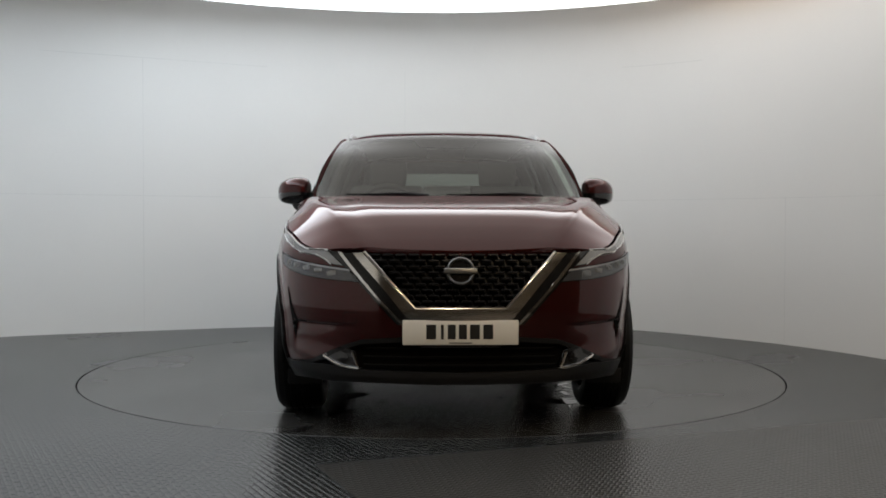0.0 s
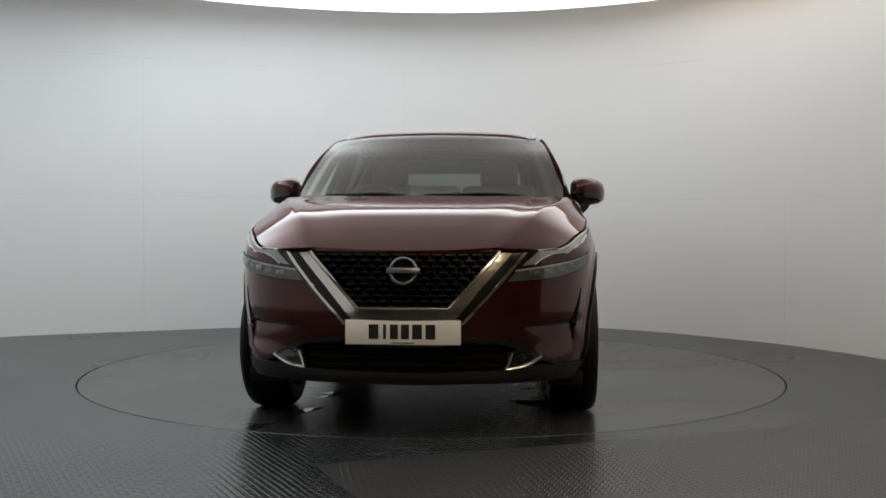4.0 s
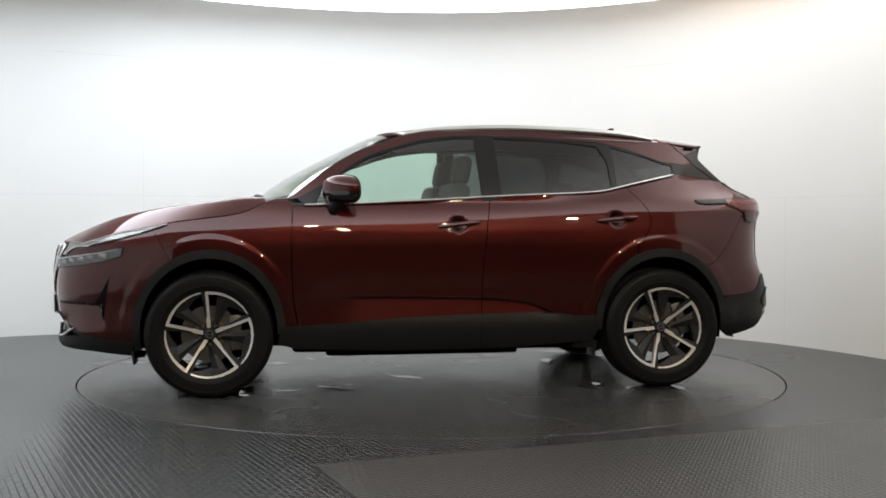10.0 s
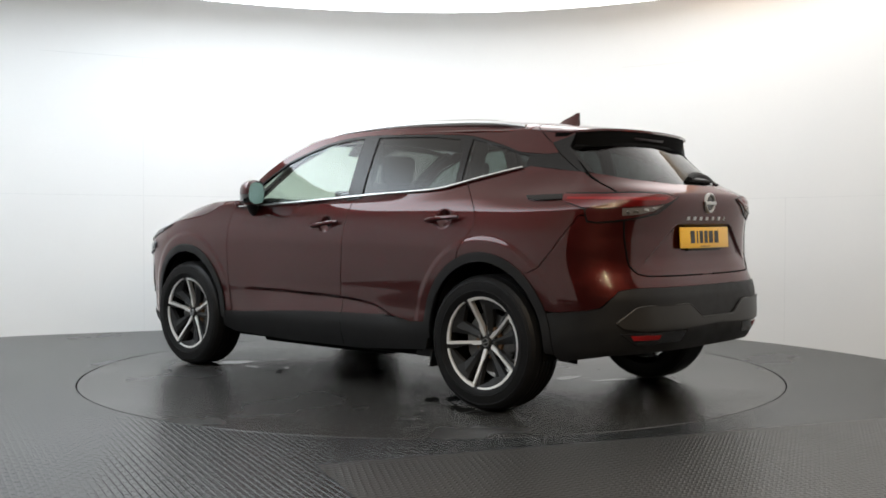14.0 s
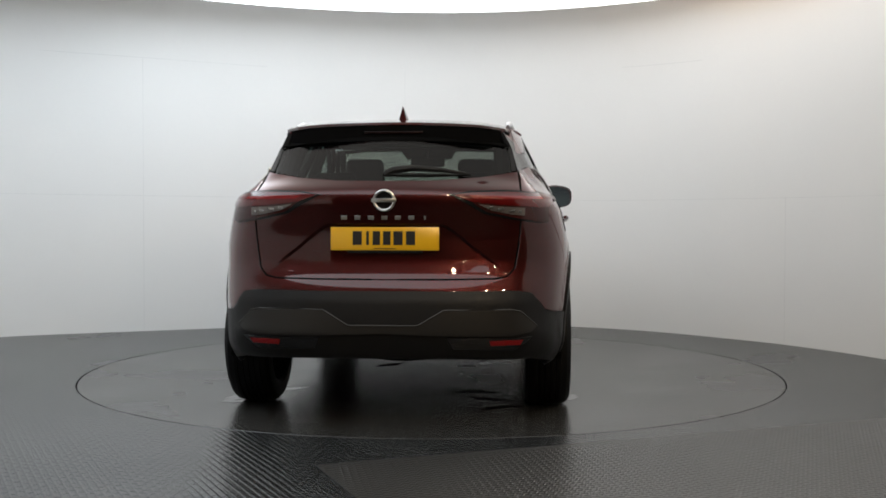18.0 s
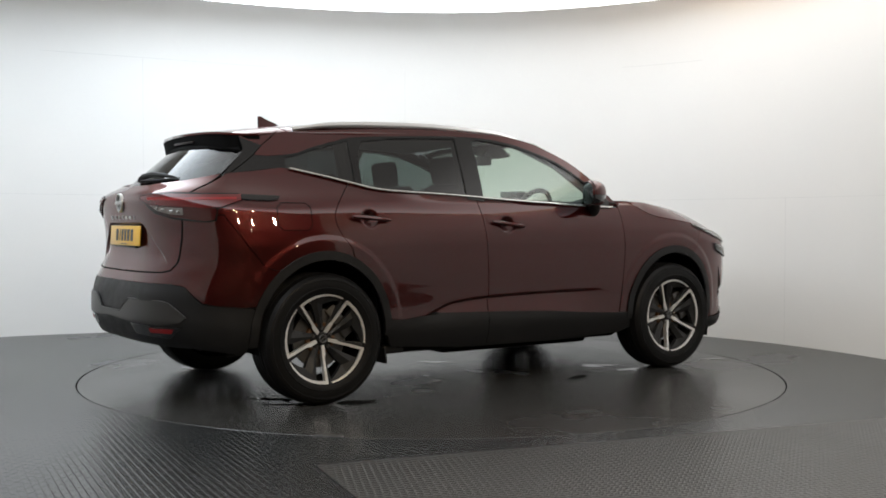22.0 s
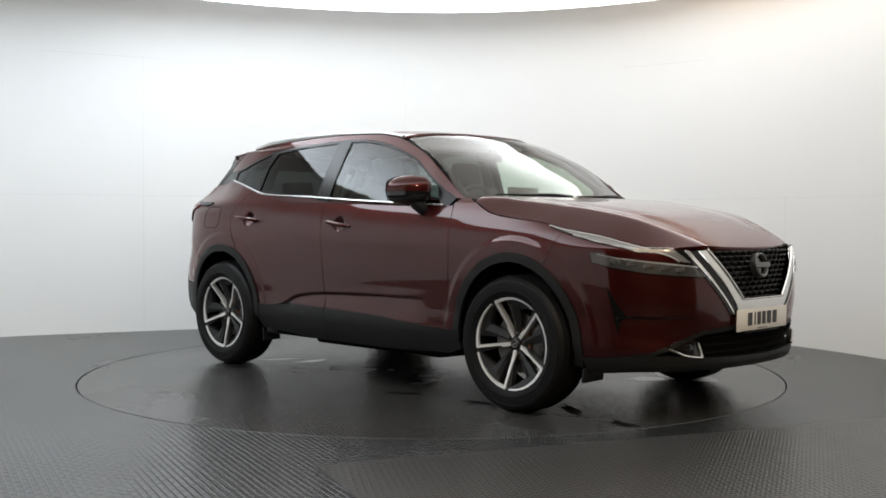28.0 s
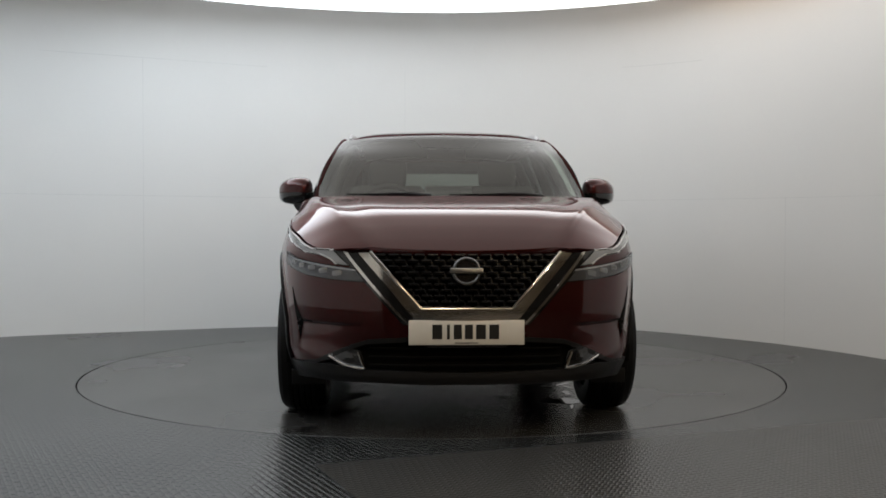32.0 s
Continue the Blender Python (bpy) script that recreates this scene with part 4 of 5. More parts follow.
def wheel():
    w = new("wheel")
    R = 0.359
    bm = bmesh.new()
    prof = [(0.243, -0.105), (0.262, -0.117), (0.30, -0.1215), (0.332, -0.115), (0.350, -0.098), (0.3575, -0.07)]
    for k in range(5):
        y = -0.06 + k * 0.03
        prof += [(R, y - 0.009), (R, y + 0.009), (R - 0.007, y + 0.011), (R - 0.007, y + 0.019)] if k < 4 else [(R, y - 0.009), (R, y + 0.009)]
    prof += [(0.3575, 0.07), (0.350, 0.098), (0.334, 0.1145), (0.325, 0.1170), (0.323, 0.1200), (0.319, 0.1205), (0.317, 0.1190), (0.30, 0.1215), (0.281, 0.1200), (0.279, 0.1220), (0.275, 0.1218),
             (0.273, 0.1190), (0.262, 0.117), (0.243, 0.105)]
    lathe(bm, prof, 72)
    part("tyre", bm, RUBBER, w, "black road tyre", angle=25)
    bm = bmesh.new()
    lathe(bm, [(0.226, -0.10), (0.222, 0.02), (0.225, 0.07), (0.236, 0.092)], 72)
    part("rim_barrel", bm, DARK, w, "dark rim barrel")
    bm = bmesh.new()
    lathe(bm, [(0.2365, 0.085), (0.2390, 0.1035), (0.2430, 0.1065), (0.2465, 0.104)], 72)
    part("rim_edge", bm, GREYALLOY, w, "dark rim edge")
    bm = bmesh.new()
    lathe(bm, [(0.02, 0.03), (0.160, 0.03), (0.160, 0.006), (0.02, 0.006)], 48)
    part("brake_disc", bm, STEEL, w, "steel brake disc")
    bm = bmesh.new()
    lathe(bm, [(0.001, 0.045), (0.085, 0.045), (0.09, 0.03)], 32)
    part("brake_hub", bm, RUST, w, "brown brake hub")
    bm = bmesh.new()
    box(bm, (0.07, 0.06, 0.20), (-0.145, 0.02, 0.0), bevel=0.012)
    part("brake_caliper", bm, STEEL, w, "grey brake caliper")
    # five bright blades that run out into the rim, each followed by a dark folded blade with a petal along the rim
    def around(r, deg, d):
        return Vector((-r * math.sin(radians(deg)), d, r * math.cos(radians(deg))))

    def blade(tops, faces, depth):
        bm = bmesh.new()
        up = [bm.verts.new(p) for p in tops]
        low = [bm.verts.new(p - Vector((0, depth, 0))) for p in tops]
        rim = {}
        for f in faces:
            bm.faces.new([up[i] for i in f])
            for a, b in zip(f, f[1:] + f[:1]):
                rim.pop((b, a)) if (b, a) in rim else rim.update({(a, b): 1})
        for a, b in rim:
            bm.faces.new((up[a], low[a], low[b], up[b]))
        return bm

    bright = [around(0.036, -18, 0.064), around(0.085, -10.5, 0.070), around(0.105, -4.4, 0.073), around(0.2435, -2.8, 0.1070), around(0.2445, 1.2, 0.1070), around(0.225, 1.0, 0.102),
              around(0.105, 3.2, 0.073), around(0.040, 12, 0.064)]
    flank = [around(0.060, -18, 0.058), around(0.12, -7.5, 0.066), around(0.237, -9, 0.094), around(0.2372, -3.3, 0.098), around(0.105, -5.2, 0.068)]
    arc_out = [around(0.2445, 1.0 + 10.4 * i, 0.1075) for i in range(7)]
    arc_in = [around(0.2275 + 0.0095 * i / 6, 1.1 + 10.4 * i, 0.1045) for i in range(7)]
    dark = [around(0.038, 20, 0.054), around(0.12, 18.5, 0.062), around(0.212, 14.0, 0.086), around(0.2375, 12.5, 0.098), around(0.238, 26, 0.098), around(0.238, 39, 0.098), around(0.238, 52, 0.098),
            around(0.2365, 66, 0.097), around(0.207, 50, 0.080), around(0.187, 36, 0.072), around(0.12, 39.5, 0.054), around(0.048, 52, 0.048),
            around(0.05, 33, 0.064), around(0.12, 26, 0.073), around(0.203, 23.5, 0.091)]
    folds = [[0, 1, 13, 12], [1, 2, 14, 13], [2, 3, 4, 14], [12, 13, 10, 11], [13, 14, 9, 10], [14, 4, 5, 9], [9, 5, 6, 8], [8, 6, 7]]
    for k in range(5):
        t = Matrix.Rotation(2 * math.pi * k / 5, 4, "Y")
        for mat, lab, tops, faces, dep in ((ALLOY, "machined bright spoke", bright, [[0, 1, 2, 6, 7], [2, 3, 4, 5, 6]], 0.030), (GREYALLOY, "dark flank of the spoke", flank, [[0, 1, 4], [1, 2, 3, 4]], 0.03),
                                           (ALLOY, "machined bright rim arc", arc_out + arc_in[::-1], [[i, i + 1, 12 - i, 13 - i] for i in range(6)], 0.012), (GREYALLOY, "dark grey folded spoke", dark, folds, 0.03)):
            part("spoke", blade([t @ p for p in tops], faces, dep), mat, w, lab, angle=12)
    bm = bmesh.new()
    lathe(bm, [(0.001, 0.072), (0.026, 0.072), (0.031, 0.067), (0.033, 0.055), (0.062, 0.052), (0.075, 0.03)], 32)
    part("hub_cap", bm, GREYALLOY, w, "dark hub with a ring badge")
    bm = bmesh.new()
    lathe(bm, [(0.017, 0.0725), (0.019, 0.0745), (0.022, 0.0745), (0.024, 0.0725)], 32)
    box(bm, (0.05, 0.003, 0.007), (0, 0.074, 0))
    part("hub_badge", bm, BADGEDARK, w, "small ring badge")
    for k in range(5):
        a = 2 * math.pi * (k + 0.5) / 5
        bm = bmesh.new()
        lathe(bm, [(0.001, 0.068), (0.008, 0.068), (0.010, 0.064), (0.0105, 0.045)], 6)
        bmesh.ops.translate(bm, vec=(0.056 * math.sin(a), 0, 0.056 * math.cos(a)), verts=bm.verts[:])
        part("wheel_bolt", bm, STEEL, w)
    w.parent = car
    return w


def wheels():
    first = wheel()
    places = ((AF, 1, 2.5), (AR, 1, 21), (AF, -1, 25), (AR, -1, 37))
    for i, (x, s, a) in enumerate(places):
        m = Matrix.Translation((x, s * 0.792, 0.3585)) @ Matrix.Rotation(0 if s > 0 else math.pi, 4, "Z") @ Matrix.Rotation(radians(a), 4, "Y")
        if i == 0:
            first.matrix_basis = m
        else:
            copy_thing(first, m)


wheels()


# ---- the car's fittings ----
def at_band(tau, z, off=0.0):
    """A place on the lower body, moved outward, and the outward direction."""
    h = 1e-3
    p = band(tau, z)
    n = np.cross(band(tau + h, z) - band(tau - h, z), band(tau, z + h) - band(tau, z - h))
    n = n / np.linalg.norm(n)
    if n.dot(p - np.array((0, 0, 0.75))) < 0:
        n = -n
    return Vector(p + n * off), Vector(n)


def facing(p, n, roll=0.0):
    """A pose whose z looks along n and whose y points up."""
    up = Vector((0, 0, 1))
    x = up.cross(n).normalized()
    y = n.cross(x)
    m = Matrix((x, y, n)).transposed().to_4x4()
    m.translation = p
    return m @ Matrix.Rotation(radians(roll), 4, "Z")


def rod(name, pts, radius, mat, parent, label="", sides=8, flat=1.0):
    bm = bmesh.new()
    strip(bm, pts, radius, sides, flat)
    return part(name, bm, mat, parent, label)


def both(left, mid):
    """A closed outline over the middle: left half with its two ends on the middle line."""
    return left[1:-1] + [left[-1]] + [(2 * mid - u, v) for u, v in left[1:-1]][::-1] + [left[0]]


def front_end():
    # grille: dark backing and short bars in offset rows
    left = fp([(0.0, 0.866), (0.44, 0.866), (0.53, 0.856), (0.25, 0.545), (0.0, 0.540)])
    grille = panel("grille", both(left, 0), band, DARK, car, "black honeycomb grille", off=-0.055, step=(0.05, 0.05), thick=0.0)
    me = None
    row = 0
    z = 0.610
    while z < 0.862:
        half = 0.20 + (z - 0.60) * 0.93
        k = -9
        while k < 10:
            y = (k + (0.5 if row % 2 else 0.0)) * 0.060
            if abs(y) < half - 0.012:
                p, n = at_band(tf(y, z), z, -0.022)
                if me is None:
                    bm = bmesh.new()
                    box(bm, (0.047, 0.0095, 0.03), (0, 0, 0), bevel=0.003, seg=1)
                    box(bm, (0.007, 0.022, 0.012), (0.027, -0.012, -0.012), Matrix.Rotation(radians(24), 4, "Z"))
                    ob = part("grille_bar", bm, BARBLACK, grille)
                    me = ob.data
                else:
                    ob = hold(new("grille_bar", me), grille)
                ob.matrix_basis = facing(p, n)
            k += 1
        row += 1
        z += 0.0265
    # bright V and its thin outer line, gloss black between them
    v = fp([(0.0, 0.607), (0.203, 0.607), (0.310, 0.722), (0.428, 0.852), (0.482, 0.850), (0.350, 0.700), (0.232, 0.556), (0.0, 0.553)])
    panel("grille_chrome", both(v, 0), band, CHROME, car, "chrome V-shaped grille surround", off=0.014, step=(0.03, 0.03), thick=0.035)
    for s in (1, -1):
        q = fp([(0.482, 0.850), (0.350, 0.698), (0.232, 0.554), (0.226, 0.542), (0.256, 0.537), (0.396, 0.690), (0.532, 0.852)])
        panel("grille_inlay", [(s * u, w) for u, w in q], band, PILLAR, car, "gloss black strip beside the chrome", off=0.008, step=(0.03, 0.03), thick=0.03)
        q = fp([(0.552, 0.856), (0.532, 0.852), (0.462, 0.766), (0.390, 0.680), (0.256, 0.537), (0.268, 0.533), (0.404, 0.680), (0.480, 0.766)])
        panel("chrome_line", [(s * u, w) for u, w in q], band, CHROME, car, "thin chrome line", off=0.011, step=(0.03, 0.03), thick=0.03)
        q = fp([(0.600, 0.862), (0.554, 0.856), (0.482, 0.766), (0.406, 0.680), (0.270, 0.533), (0.284, 0.533), (0.420, 0.680), (0.500, 0.766)])
        panel("lamp_border", [(s * u, w) for u, w in q], band, GLOSSBLACK, car, "gloss black lamp border", off=0.006, step=(0.03, 0.03), thick=0.02)
    rod("chrome_bevel", [at_band(tf(y, 0.606), 0.606, 0.013)[0] for y in np.linspace(-0.205, 0.205, 9)], 0.0055, CHROME, car, "bright bevel of the chrome")
    for s in (1, -1):
        arm = [(0.205 + 0.225 * k / 8, 0.608 + 0.246 * k / 8) for k in range(9)]
        rod("chrome_bevel", [at_band(tf(s * y, z), z, 0.013)[0] for y, z in arm], 0.0085, CHROME, car, "bright bevel of the chrome")
    # ring badge
    badge = new("front_badge")
    hold(badge, car, "silver ring badge with a plain cross bar")
    p, n = at_band(0.0, 0.772, 0.012)
    badge.matrix_basis = facing(p, n)
    bm = bmesh.new()
    lathe(bm, [(0.050, -0.03), (0.0515, 0.004), (0.058, 0.009), (0.064, 0.006), (0.066, -0.03)], 40, "z")
    part("badge_ring", bm, BADGEDARK, badge)
    bm = bmesh.new()
    box(bm, (0.150, 0.026, 0.012), (0, 0, 0.008), bevel=0.004)
    part("badge_bar", bm, BADGEDARK, badge)
    bm = bmesh.new()
    lathe(bm, [(0.001, -0.012), (0.051, -0.012)], 40, "z")
    part("badge_disc", bm, GLOSSBLACK, badge)
    # lamps
    for s in (1, -1):
        lamp = fp([(0.446, 0.722), (0.500, 0.780), (0.60, 0.792), (0.70, 0.806)]) + bp([(1.93, 0.822), (1.800, 0.846), (1.812, 0.798), (1.90, 0.772)]) + fp([(0.72, 0.746), (0.62, 0.733)])
        flip = [(s * u, w) for u, w in lamp]
        head = panel("headlamp", flip, band, LAMPDARK, car, "slim headlamp with dark housing", off=0.003, step=(0.02, 0.03), thick=0.0)
        panel("lens", flip, band, LENS, head, "clear lamp lens", off=0.014, step=(0.02, 0.03), thick=0.014).visible_shadow = False
        brow = fp([(0.500, 0.779), (0.60, 0.791), (0.70, 0.805)]) + bp([(1.93, 0.823), (1.83, 0.844), (1.835, 0.834), (1.93, 0.814)]) + fp([(0.70, 0.796), (0.60, 0.782), (0.494, 0.770)])
        panel("lamp_brow", [(s * u, w) for u, w in brow], band, GUIDE, head, "pale upper strip of the lamp", off=0.008, step=(0.02, 0.02), thick=0.006)
        for k in range(5):
            t = tf(0.56, 0.762) + (tx(1.87, 0.81) - tf(0.56, 0.762)) * (k + 0.35) / 5
            z = 0.7605 + 0.0105 * k
            p, n = at_band(t, z, 0.006)
            bm = bmesh.new()
            box(bm, (0.052, 0.026, 0.004), (0, 0, 0), bevel=0.002, seg=1)
            box(bm, (0.018, 0.018, 0.006), (-0.012, 0, 0.003), bevel=0.003, seg=1)
            box(bm, (0.014, 0.014, 0.006), (0.013, 0.002, 0.003), bevel=0.003, seg=1)
            ob = part("reflector", bm, CELL, head, "small bright lamp reflector")
            p.y *= s
            n.y *= s
            ob.matrix_basis = facing(p, n, -8 * s)
        # running light: a blade along the hood's edge that bends down beside the chrome
        top = [(tx(x, float(HOODE(x)) - 0.010), float(HOODE(x)) - 0.010) for x in np.linspace(1.56, 2.03, 10)]
        top += fp([(0.600, 0.862), (0.522, 0.792)])
        low = fp([(0.585, 0.800), (0.612, 0.822), (0.650, 0.840)]) + bp([(2.0, 0.850), (1.92, 0.873), (1.82, 0.895), (1.70, 0.927), (1.60, 0.957)])
        drl = [(s * u, w) for u, w in top + low]
        strip_ob = panel("running_light", drl, band, LAMPSILVER, car, "silver boomerang running light with pale edges", off=0.007, step=(0.02, 0.02), thick=0.014)
        # black rods drawn along both outlines as their dark gaps
        for ring in (lamp, top + low):
            pts = []
            for a, b in zip(ring, ring[1:] + ring[:1]):
                for k in range(4):
                    p = at_band(a[0] + (b[0] - a[0]) * k / 4, a[1] + (b[1] - a[1]) * k / 4, 0.008)[0]
                    pts.append((p.x, s * p.y, p.z))
            rod("lamp_gap_line", pts + pts[:1], 0.0022, DARK, strip_ob, "black rod for the dark gap round the lamp", 5)
        for line, r in ((top[:-1], 0.0042), (low[:-1], 0.0036)):
            pts = []
            for u, w in line:
                p = at_band(u, w, 0.0075)[0]
                pts.append((p.x, s * p.y, p.z))
            rod("light_guide", pts, r, GUIDE, strip_ob, "pale light guide")
        # air curtain slot with a small lamp
        q = [(s * u, w) for u, w in fp([(0.812, 0.680), (0.786, 0.590), (0.758, 0.532), (0.770, 0.437), (0.784, 0.50), (0.800, 0.59)])]
        slot = panel("air_slot", q, band, DARK, car, "black side air slot in the bumper", off=0.003, step=(0.02, 0.03), thick=0.01)
        p, n = at_band(tf(0.775, 0.50), 0.50, 0.008)
        p.y *= s
        n.y *= s
        bm = bmesh.new()
        box(bm, (0.030, 0.006, 0.010), (0, 0.02, 0), bevel=0.002, seg=1)
        box(bm, (0.018, 0.024, 0.008), (0, -0.01, 0), bevel=0.004, seg=1)
        ob = part("slot_insert", bm, GLOSSBLACK, slot, "dark insert in the slot")
        ob.matrix_basis = facing(p, n)
        # black strip laid along the bumper crease as the shade under its edge
        q = [(s * u, w) for u, w in bp([(2.04, 0.530), (1.95, 0.533), (1.90, 0.5335), (1.95, 0.527), (2.04, 0.524)])]
        panel("bumper_crease_shade", q, band, GLOSSBLACK, car, "thin black strip for the shade in the bumper crease", off=0.002, step=(0.03, 0.03), thick=0.004)
        # fog lamp recess with a bright hook
        q = [(s * u, w) for u, w in fp([(0.625, 0.385), (0.54, 0.425), (0.475, 0.405), (0.452, 0.328), (0.54, 0.332)])]
        fog = panel("fog_recess", q, band, GLOSSBLACK, car, "black fog lamp recess", off=0.004, step=(0.03, 0.03), thick=0.02)
        hook = spline([(0.618, 0.376), (0.57, 0.352), (0.53, 0.337), (0.458, 0.329), (0.466, 0.350), (0.484, 0.402)], 4)
        pts = []
        for y, z in hook:
            p, n = at_band(tf(y, z), z, 0.010)
            pts.append((p.x, p.y * s, p.z))
        rod("chrome_hook", pts, 0.0065, CHROME, fog, "bright chrome hook")
        p, n = at_band(tf(0.525, 0.375), 0.375, 0.006)
        p.y *= s
        n.y *= s
        bm = bmesh.new()
        lathe(bm, [(0.001, 0.004), (0.016, 0.003), (0.022, 0.001), (0.024, -0.01)], 24, "z")
        ob = part("fog_lamp", bm, GLOSSBLACK, fog, "round dark fog lamp")
        ob.matrix_basis = facing(p, n)
    # cover of the towing eye
    q = [(0.470, 0.585), (0.527, 0.582), (0.530, 0.575), (0.530, 0.542), (0.525, 0.535), (0.474, 0.535), (0.468, 0.541), (0.466, 0.578)]
    pts = [at_band(tf(y, z), z, 0.0003)[0] for y, z in q + q[:1]]
    rod("towing_eye_cover", [(p.x, -p.y, p.z) for p in pts], 0.0013, DARK, car, "shut line of the towing-eye cover", 5)
    # lower intake
    left = fp([(0.0, 0.478), (0.25, 0.478), (0.45, 0.465), (0.56, 0.42), (0.66, 0.36), (0.70, 0.325), (0.46, 0.315), (0.0, 0.300)])
    intake = panel("lower_intake", both(left, 0), band, DARK, car, "black lower air intake", off=-0.03, step=(0.04, 0.04), thick=0.0)
    for z in (0.345, 0.382, 0.419, 0.455):
        half = 0.44
        pts = [at_band(tf(y, z), z, -0.012)[0] for y in np.linspace(-half, half, 17)]
        rod("intake_bar", pts, 0.006, DARK, intake, sides=6)
    left = fp([(0.0, 0.476), (0.25, 0.476), (0.44, 0.463), (0.52, 0.436), (0.60, 0.396), (0.68, 0.356), (0.755, 0.334), (0.70, 0.328), (0.62, 0.362), (0.54, 0.405), (0.45, 0.440), (0.25, 0.455), (0.0, 0.455)])
    panel("intake_edge", both(left, 0), band, CLAD, car, "black intake edge", off=0.004, step=(0.03, 0.03), thick=0.03)
    # wheel deflectors
    for s in (1, -1):
        bm = bmesh.new()
        box(bm, (0.012, 0.17, 0.075), (1.752, s * 0.745, 0.228), Matrix.Rotation(radians(8), 4, "Y"), 0.003)
        part("wheel_deflector", bm, CLAD, car, "black rubber deflector before the wheel")
        bm = bmesh.new()
        box(bm, (0.012, 0.14, 0.09), (-0.925, s * 0.78, 0.235), Matrix.Rotation(radians(-6), 4, "Y"), 0.003)
        part("wheel_deflector", bm, CLAD, car, "black rubber deflector before the wheel")


front_end()


def number_plate(name, m, mat, label):
    plate = new(name)
    hold(plate, car, label)
    plate.matrix_basis = m
    bm = bmesh.new()
    box(bm, (0.52, 0.111, 0.006), (0, 0, 0.003), bevel=0.0025)
    part("plate_board", bm, mat, plate)
    # plain bars in place of the six characters
    for x, w in zip((-0.132, -0.082, -0.040, 0.010, 0.064, 0.124), (0.044, 0.013, 0.036, 0.036, 0.044, 0.044)):
        bm = bmesh.new()
        box(bm, (w, 0.066, 0.0012), (x, 0.003, 0.0066))
        part("plate_bar", bm, INK, plate, smooth=False)
    bm = bmesh.new()
    box(bm, (0.105, 0.004, 0.001), (0, -0.047, 0.0066))
    part("plate_bar", bm, INK, plate, "fine unreadable line", smooth=False)
    bm = bmesh.new()
    box(bm, (0.36, 0.02, 0.02), (0, -0.058, -0.006), bevel=0.003)
    part("plate_holder", bm, CLAD, plate, "black plate holder")


number_plate("front_plate", facing(Vector((2.274, 0, 0.4995)), Vector((1, 0, -0.02)).normalized()), PLATEWHITE, "white front number plate with plain dark bars")
number_plate("rear_plate", facing(Vector((-2.130, 0, 0.913)), Vector((-1, 0, 0.06)).normalized()), PLATEYELLOW, "yellow rear number plate with plain dark bars")


